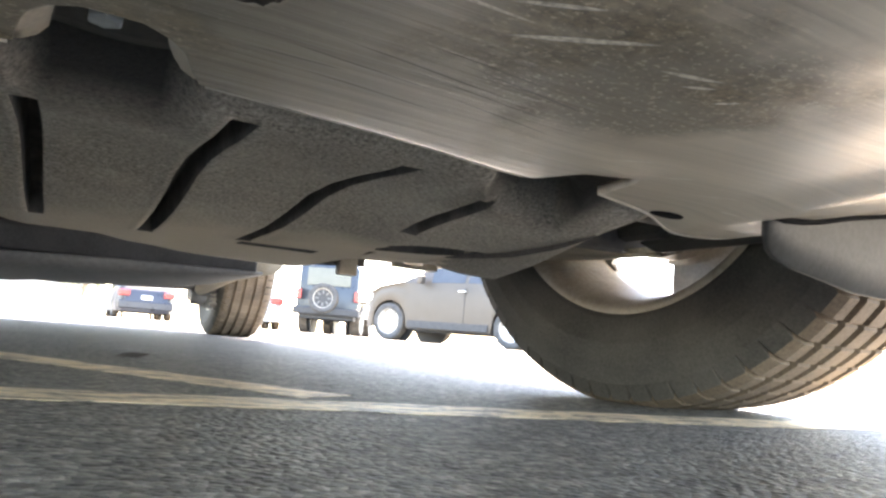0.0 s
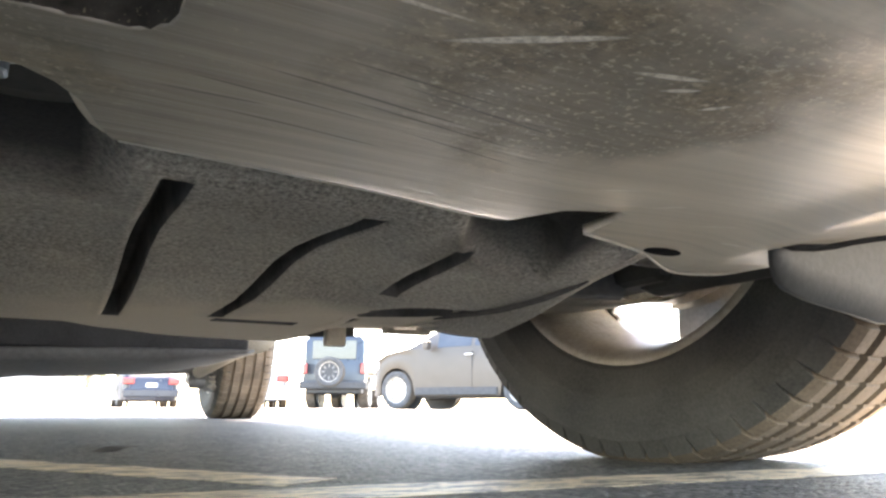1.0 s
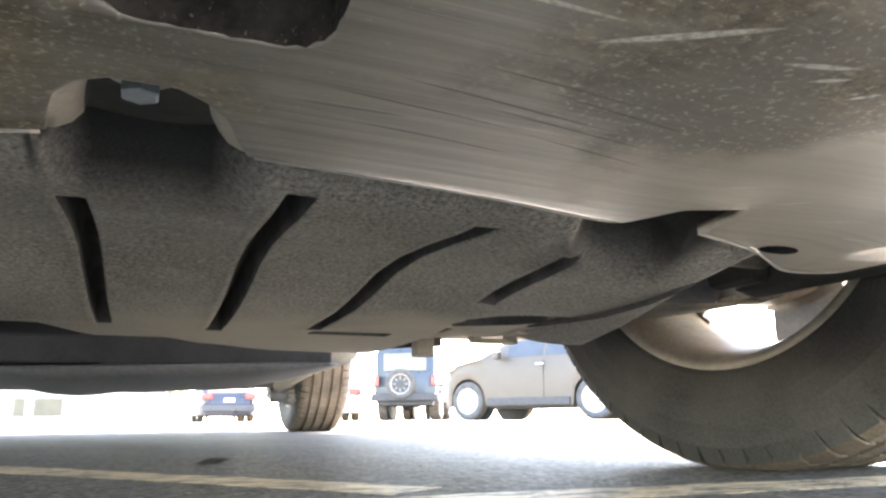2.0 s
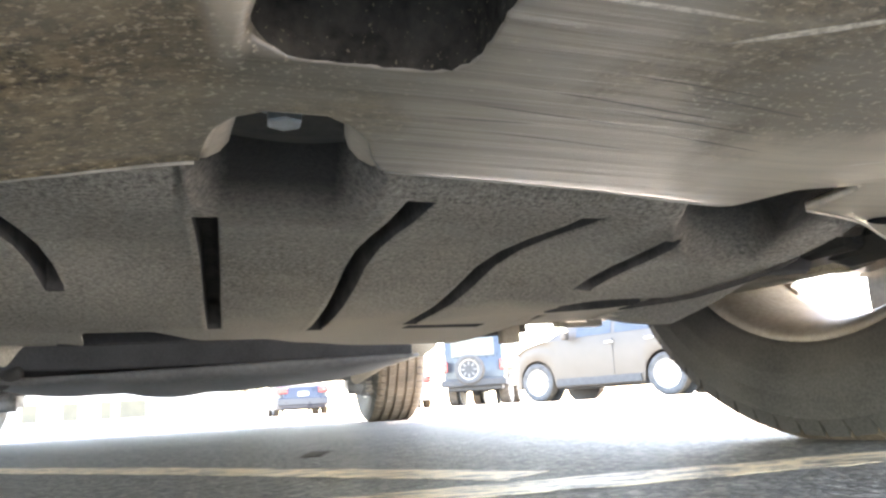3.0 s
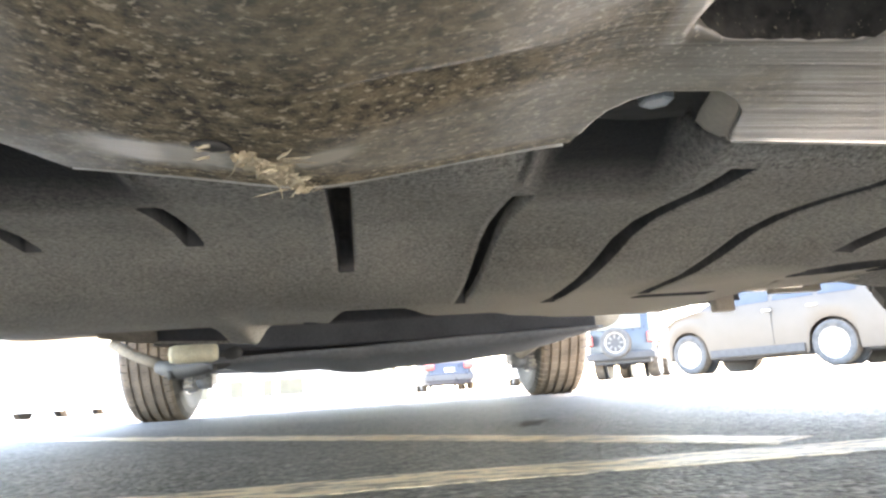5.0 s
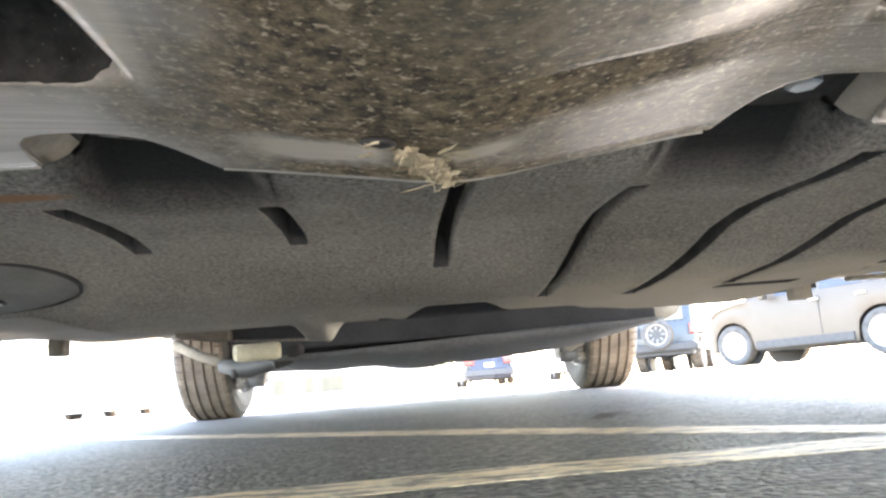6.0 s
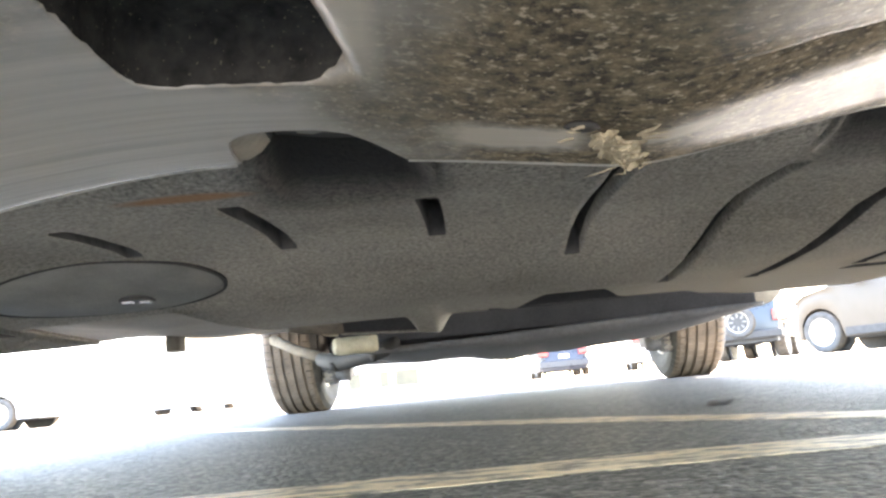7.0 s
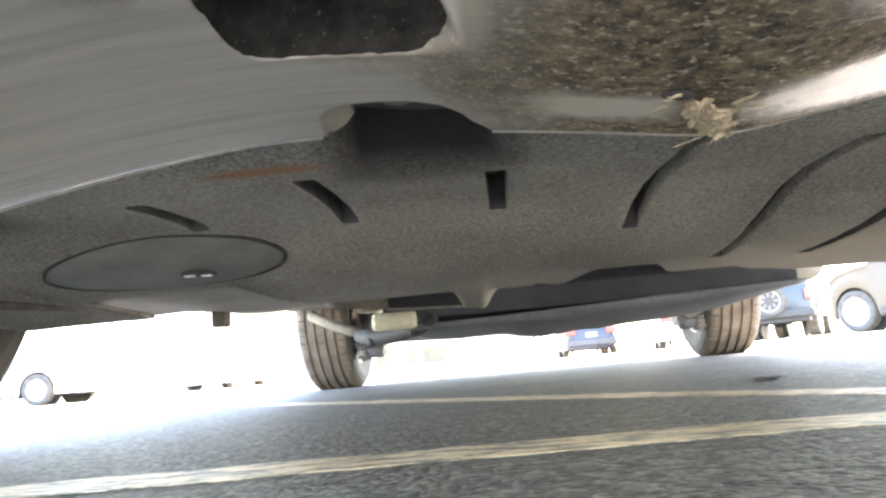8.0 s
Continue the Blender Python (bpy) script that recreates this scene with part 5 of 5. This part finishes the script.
# ---- the car park beyond ----
def vehicle(name, m, label, roof, half, axles, radius, paint, low=0.24, belt=0.95, lean=0.3, windows=(), rear_glass=True, category="car"):
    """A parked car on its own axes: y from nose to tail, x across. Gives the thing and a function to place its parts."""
    ob = thing(name, (0, 0, 0), label, category)
    ob.matrix_basis = m
    arch = radius + 0.05

    def bottom(y):
        z = low
        for c in axles:
            d = abs(y - c)
            if d < arch:
                z = max(z, radius + math.sqrt(arch * arch - d * d))
        return z

    def side(y):
        top, h, lo = lerp_table(roof, y), lerp_table(half, y), bottom(y)
        bl = min(top - 0.02, max(belt, lo + 0.03))
        cab = h - lean * min(max(top - bl, 0), 0.7)
        return [(h - 0.02, lo), (h, lo + 0.35 * (bl - lo)), (h - 0.008, lo + 0.7 * (bl - lo)), (h - 0.035, bl), (cab, bl + 0.8 * (top - bl)), (cab - 0.12, top)]

    end = roof[-1][0]
    ys = sorted({round(roof[0][0] + 0.06 * k, 3) for k in range(int((end - roof[0][0]) / 0.06) + 1)} | {end} | {c + s * arch for c in axles for s in (1, -1)} | {y for y, _ in roof})
    bm = bmesh.new()
    rows = []
    for y in ys:
        sd_ = side(y)
        rows.append([bm.verts.new(p) for p in [(-x, y, z) for x, z in sd_] + [(x, y, z) for x, z in sd_[::-1]]])
    for a, b in zip(rows, rows[1:]):
        for k in range(len(a) - 1):
            bm.faces.new((a[k], a[k + 1], b[k + 1], b[k]))
    bm.faces.new(rows[0])
    bm.faces.new(rows[-1][::-1])
    bmesh.ops.recalc_face_normals(bm, faces=bm.faces)

    def put(pname, bmx, material, lab="", smooth=False, parent=None):
        o = part(pname, bmx, material, None, lab, smooth)
        o.parent = parent or ob
        return o

    put("body", bm, paint, "painted body shell", True)
    put("underbody", box(-half[1][1] + 0.18, half[1][1] - 0.18, roof[0][0] + 0.2, end - 0.2, low - 0.04, low + 0.06), M_BLACK, "dark underbody")
    for s in (1, -1):
        for a0, a1 in windows:
            bmw = bmesh.new()
            strip = []
            for k in range(9):
                y = a0 + (a1 - a0) * k / 8
                sd_ = side(y)
                (xb, zb), (xc, zc) = sd_[3], sd_[4]
                strip.append([bmw.verts.new((s * (xb + (xc - xb) * f + 0.006), y, zb + (zc - zb) * f)) for f in (0.08, 0.5, 0.95)])
            for p, q in zip(strip, strip[1:]):
                for k in range(2):
                    bmw.faces.new((p[k], p[k + 1], q[k + 1], q[k]))
            put("side_window", bmw, M_GLASS, "dark tinted side window")
        for c in axles:
            h_ = lerp_table(half, c)
            put("arch_liner", tube([(s * (h_ - 0.34), c, radius), (s * (h_ - 0.30), c, radius)], arch + 0.015, 28), M_BLACK, "black wheel arch liner")
            w = new("wheel")
            w.parent = ob
            w.matrix_basis = pose(s * (lerp_table(half, c) - 0.11), c, radius, 0, 0, 0 if s > 0 else 180) @ Matrix.Diagonal((1.3 if radius > 0.37 else 1.0, radius / R_TYRE, radius / R_TYRE, 1))
            mesh_at("tyre", tyre_me, w, Matrix())
            rim = mesh_at("rim", barrel_me, w, Matrix(), "pale alloy rim")
            for me in spokes:
                mesh_at("spoke", me, rim, Matrix())
            mesh_at("hub", hub_me, rim, Matrix())
            bmc = tube([(0.015, 0, 0), (0.03, 0, 0)], 0.19, 28)
            cme = bpy.data.meshes.new("wheel_dish")
            bmc.to_mesh(cme)
            bmc.free()
            cme.materials.append(M_ALLOY)
            mesh_at("wheel_dish", cme, w, Matrix(), "silver wheel dish")
    return ob, put


SUV_ROOF = [(0.25, 0.62), (0.31, 0.86), (0.6, 1.0), (1.15, 1.1), (1.5, 1.32), (1.95, 1.62), (2.6, 1.68), (3.6, 1.64), (4.2, 1.52), (4.42, 1.1), (4.5, 0.6)]
SUV_HALF = [(0.25, 0.76), (0.4, 0.87), (0.8, 0.91), (3.8, 0.91), (4.3, 0.87), (4.5, 0.75)]
_, put = vehicle("parked_suv", pose(5.985, 14.556, 0, 0, 0, 210), "silver-grey sport utility car parked in the sun", SUV_ROOF, SUV_HALF, (0.85, 3.42), 0.345, M_SILVER,
                   belt=1.05, windows=((1.75, 2.45), (2.52, 3.2), (3.27, 3.85)))
for s in (1, -1):
    put("sill_trim", box(s * 0.90, s * 0.925, 1.3, 2.98, 0.25, 0.38, 0.01), M_BLACK, "dark plastic sill trim")
    put("head_lamp", box(s * 0.55, s * 0.84, 0.24, 0.42, 0.72, 0.86, 0.02), M_LENS, "clear head lamp")
    put("tail_lamp", box(s * 0.62, s * 0.86, 4.3, 4.47, 0.85, 1.05, 0.02), M_RED, "red tail lamp")
    put("door_mirror", box(s * 0.93, s * 1.08, 1.55, 1.66, 1.05, 1.2, 0.03), M_SILVER, "door mirror")
    for y in (2.35, 3.1):
        put("door_handle", box(s * 0.908, s * 0.935, y, y + 0.16, 0.93, 0.955, 0.006), M_ALLOY, "bright door handle")
    put("door_seam", box(s * 0.895, s * 0.913, 2.48, 2.486, 0.4, 1.0), M_BLACK)

JEEP_ROOF = [(0.0, 0.85), (0.05, 1.05), (1.3, 1.12), (1.4, 1.2), (1.62, 1.78), (3.9, 1.8), (3.94, 1.76)]
JEEP_HALF = [(0.0, 0.55), (1.2, 0.72), (1.5, 0.78), (3.94, 0.78)]
jeep, put = vehicle("parked_off_roader", pose(6.15, 18.5, 0, 0, 0, 150) @ pose(0, -3.94, 0), "boxy blue off-road car with a spare wheel on its tail", JEEP_ROOF, JEEP_HALF, (0.75, 3.2), 0.385, M_BLUE,
                    low=0.48, belt=1.12, lean=0.06, windows=((1.8, 2.6), (2.7, 3.8)))
put("rear_window", box(-0.55, 0.55, 3.94, 3.955, 1.2, 1.66, 0.01), M_GLASS, "dark rear window")
put("rear_bumper", box(-0.84, 0.84, 3.93, 4.1, 0.46, 0.66, 0.04), M_BLACK, "black rear bumper")
spare = new("spare_wheel")
spare.parent = jeep
spare.matrix_basis = pose(0.08, 4.07, 0.88, 0, 0, 90) @ Matrix.Diagonal((1.05, 1.2, 1.2, 1))
tagged(spare, "spare wheel on the tailgate")
mesh_at("tyre", tyre_me, spare, Matrix())
rim = mesh_at("rim", barrel_me, spare, Matrix(), "black rim")
bmc = tube([(0.03, 0, 0), (0.06, 0, 0)], 0.205, 28)
put("spare_cover", bmc, M_BLACK, "black spare wheel centre", parent=spare)
for k in range(8):
    a = 2 * math.pi * k / 8
    bmc = tube([(0.062, 0.09 * math.cos(a), 0.09 * math.sin(a)), (0.066, 0.165 * math.cos(a), 0.165 * math.sin(a))], 0.016, 8)
    put("spare_window", bmc, M_FLANGE, parent=spare)
bmc = tube([(-0.68, 3.2, 0.385), (0.68, 3.2, 0.385)], 0.05, 12)
bmesh.ops.create_icosphere(bmc, subdivisions=2, radius=0.14, matrix=Matrix.Translation((0.1, 3.2, 0.385)))
put("rear_axle", bmc, M_BLACK, "black rear axle", True)
put("silencer", tube([(-0.5, 3.72, 0.47), (-0.46, 3.72, 0.47), (0.1, 3.72, 0.47), (0.14, 3.72, 0.47)], [0.06, 0.10, 0.10, 0.06], 16), M_BLACK, "dark exhaust silencer", True)
put("tow_frame", box(-0.70, 0.70, 3.5, 3.96, 0.36, 0.54, 0.03), M_BLACK, "black chassis crossmember")
for s in (1, -1):
    put("tail_lamp", box(s * 0.66, s * 0.79, 3.9, 3.98, 0.84, 1.1, 0.02), M_RED, "red tail lamp")
    for c in (0.75, 3.2):
        put("fender_flare", box(s * 0.74, s * 0.95, c - 0.5, c + 0.5, 0.84, 0.89, 0.02), M_BLACK, "black fender flare")

SEDAN_ROOF = [(0.0, 0.55), (0.05, 0.72), (0.9, 0.9), (1.3, 0.98), (1.95, 1.38), (2.6, 1.45), (3.3, 1.38), (3.95, 1.05), (4.5, 0.98), (4.6, 0.7), (4.64, 0.5)]
SEDAN_HALF = [(0.0, 0.66), (0.2, 0.82), (0.8, 0.89), (3.9, 0.89), (4.4, 0.84), (4.64, 0.7)]


def sedan(x, y, turn, label, paint):
    ob, put = vehicle("parked_sedan", pose(x, y, 0, 0, 0, turn) @ pose(0, -4.64, 0), label, SEDAN_ROOF, SEDAN_HALF, (0.9, 3.6), 0.32, paint, low=0.22, belt=0.9,
                      windows=((1.75, 2.5), (2.57, 3.3)))
    put("rear_bumper", box(-0.8, 0.8, 4.55, 4.68, 0.3, 0.55, 0.04), paint, "painted rear bumper")
    put("number_plate", box(-0.16, 0.16, 4.665, 4.675, 0.6, 0.72), M_LENS, "plain pale plate")
    put("rear_window", box(-0.56, 0.56, 3.5, 3.9, 1.09, 1.13), M_GLASS, "dark rear window")
    for s in (1, -1):
        put("tail_lamp", box(s * 0.48, s * 0.82, 4.5, 4.655, 0.68, 0.86, 0.03), M_RED, "red tail lamp")
        put("head_lamp", box(s * 0.5, s * 0.78, -0.01, 0.15, 0.58, 0.7, 0.03), M_LENS, "clear head lamp")
    return ob


sedan(2.6, 25.0, 180, "dark blue saloon with red tail lamps parked across the lane", M_NAVY)
sedan(4.75, 20.5, 172, "white saloon with red tail lamps beside an off-road car", M_WHITE)
sedan(-13.29, 15.9, 90, "white saloon parked side-on in glaring sun", M_WHITE)
sedan(-10.5, 31.0, -5, "white saloon far across the car park", M_WHITE)

# low building with a row of openings
hall = thing("low_building", (-8, 44, 0), "low pale stucco building with tan openings", "building")
part("wall", box(-22, 2.0, 44.0, 50.0, 0, 4.2), M_STUCCO, hall, "pale stucco wall")
part("roof", box(-22.4, 2.4, 43.6, 50.4, 4.2, 4.5, 0.03), M_STUCCO, hall, "flat roof slab")
for x0, x1 in ((-9.6, -8.9), (-7.7, -7.0), (-5.9, -5.4), (-5.0, -3.7)):
    o = part("window", box(x0, x1, 43.93, 44.02, 0.35, 1.25, 0.01), M_TAN, hall, "tan shuttered window")
    part("sill", box(x0 - 0.05, x1 + 0.05, 43.88, 44.0, 0.27, 0.34), M_STUCCO, o)


def tree(x, y, height, spread, seed, label):
    rg = random.Random(seed)
    ob = thing("tree", (x, y, 0), label, "tree", "trees beyond the car park")
    bm = tube([(x, y, 0), (x + 0.05, y, height * 0.2), (x - 0.05, y + 0.05, height * 0.45)], [0.08, 0.06, 0.04], 10)
    for k in range(7):
        a = k * 2.4
        tube([(x, y, height * (0.2 + 0.03 * k)), (x + spread * 0.4 * math.cos(a), y + spread * 0.4 * math.sin(a), height * (0.42 + 0.05 * k)), (x + spread * 0.75 * math.cos(a), y + spread * 0.75 * math.sin(a), height * (0.5 + 0.05 * k))], [0.06, 0.04, 0.015], 6, bm)
    part("trunk", bm, M_BARK, ob, "brown trunk and limbs", True)
    verts, faces = [], []
    for k in range(1100):
        u, a = rg.random() ** 0.5, rg.uniform(0, 6.283)
        b = rg.uniform(-1, 1)
        r = spread * (0.8 + 0.3 * noise.noise(Vector((a, b * 2, seed)))) * u
        c = Vector((x + r * math.cos(a) * math.sqrt(1 - b * b * 0.8), y + r * math.sin(a) * math.sqrt(1 - b * b * 0.8), height * 0.64 + height * 0.34 * b * u))
        d1 = Vector((rg.gauss(0, 1), rg.gauss(0, 1), rg.gauss(0, 1))).normalized() * 0.12
        d2 = d1.cross(Vector((rg.gauss(0, 1), rg.gauss(0, 1), rg.gauss(0, 1)))).normalized() * 0.06
        n0 = len(verts)
        verts += [c - d1, c + d2, c + d1, c - d2]
        faces.append((n0, n0 + 1, n0 + 2, n0 + 3))
    me = bpy.data.meshes.new("crown")
    me.from_pydata(verts, [], faces)
    me.materials.append(M_LEAF)
    o = new("crown", me)
    o.parent = ob
    o.matrix_parent_inverse = ob.matrix_basis.inverted()
    tagged(o, "green leafy crown")


tree(1.2, 38, 3.4, 2.0, 1, "low green leafy tree beyond parked cars")
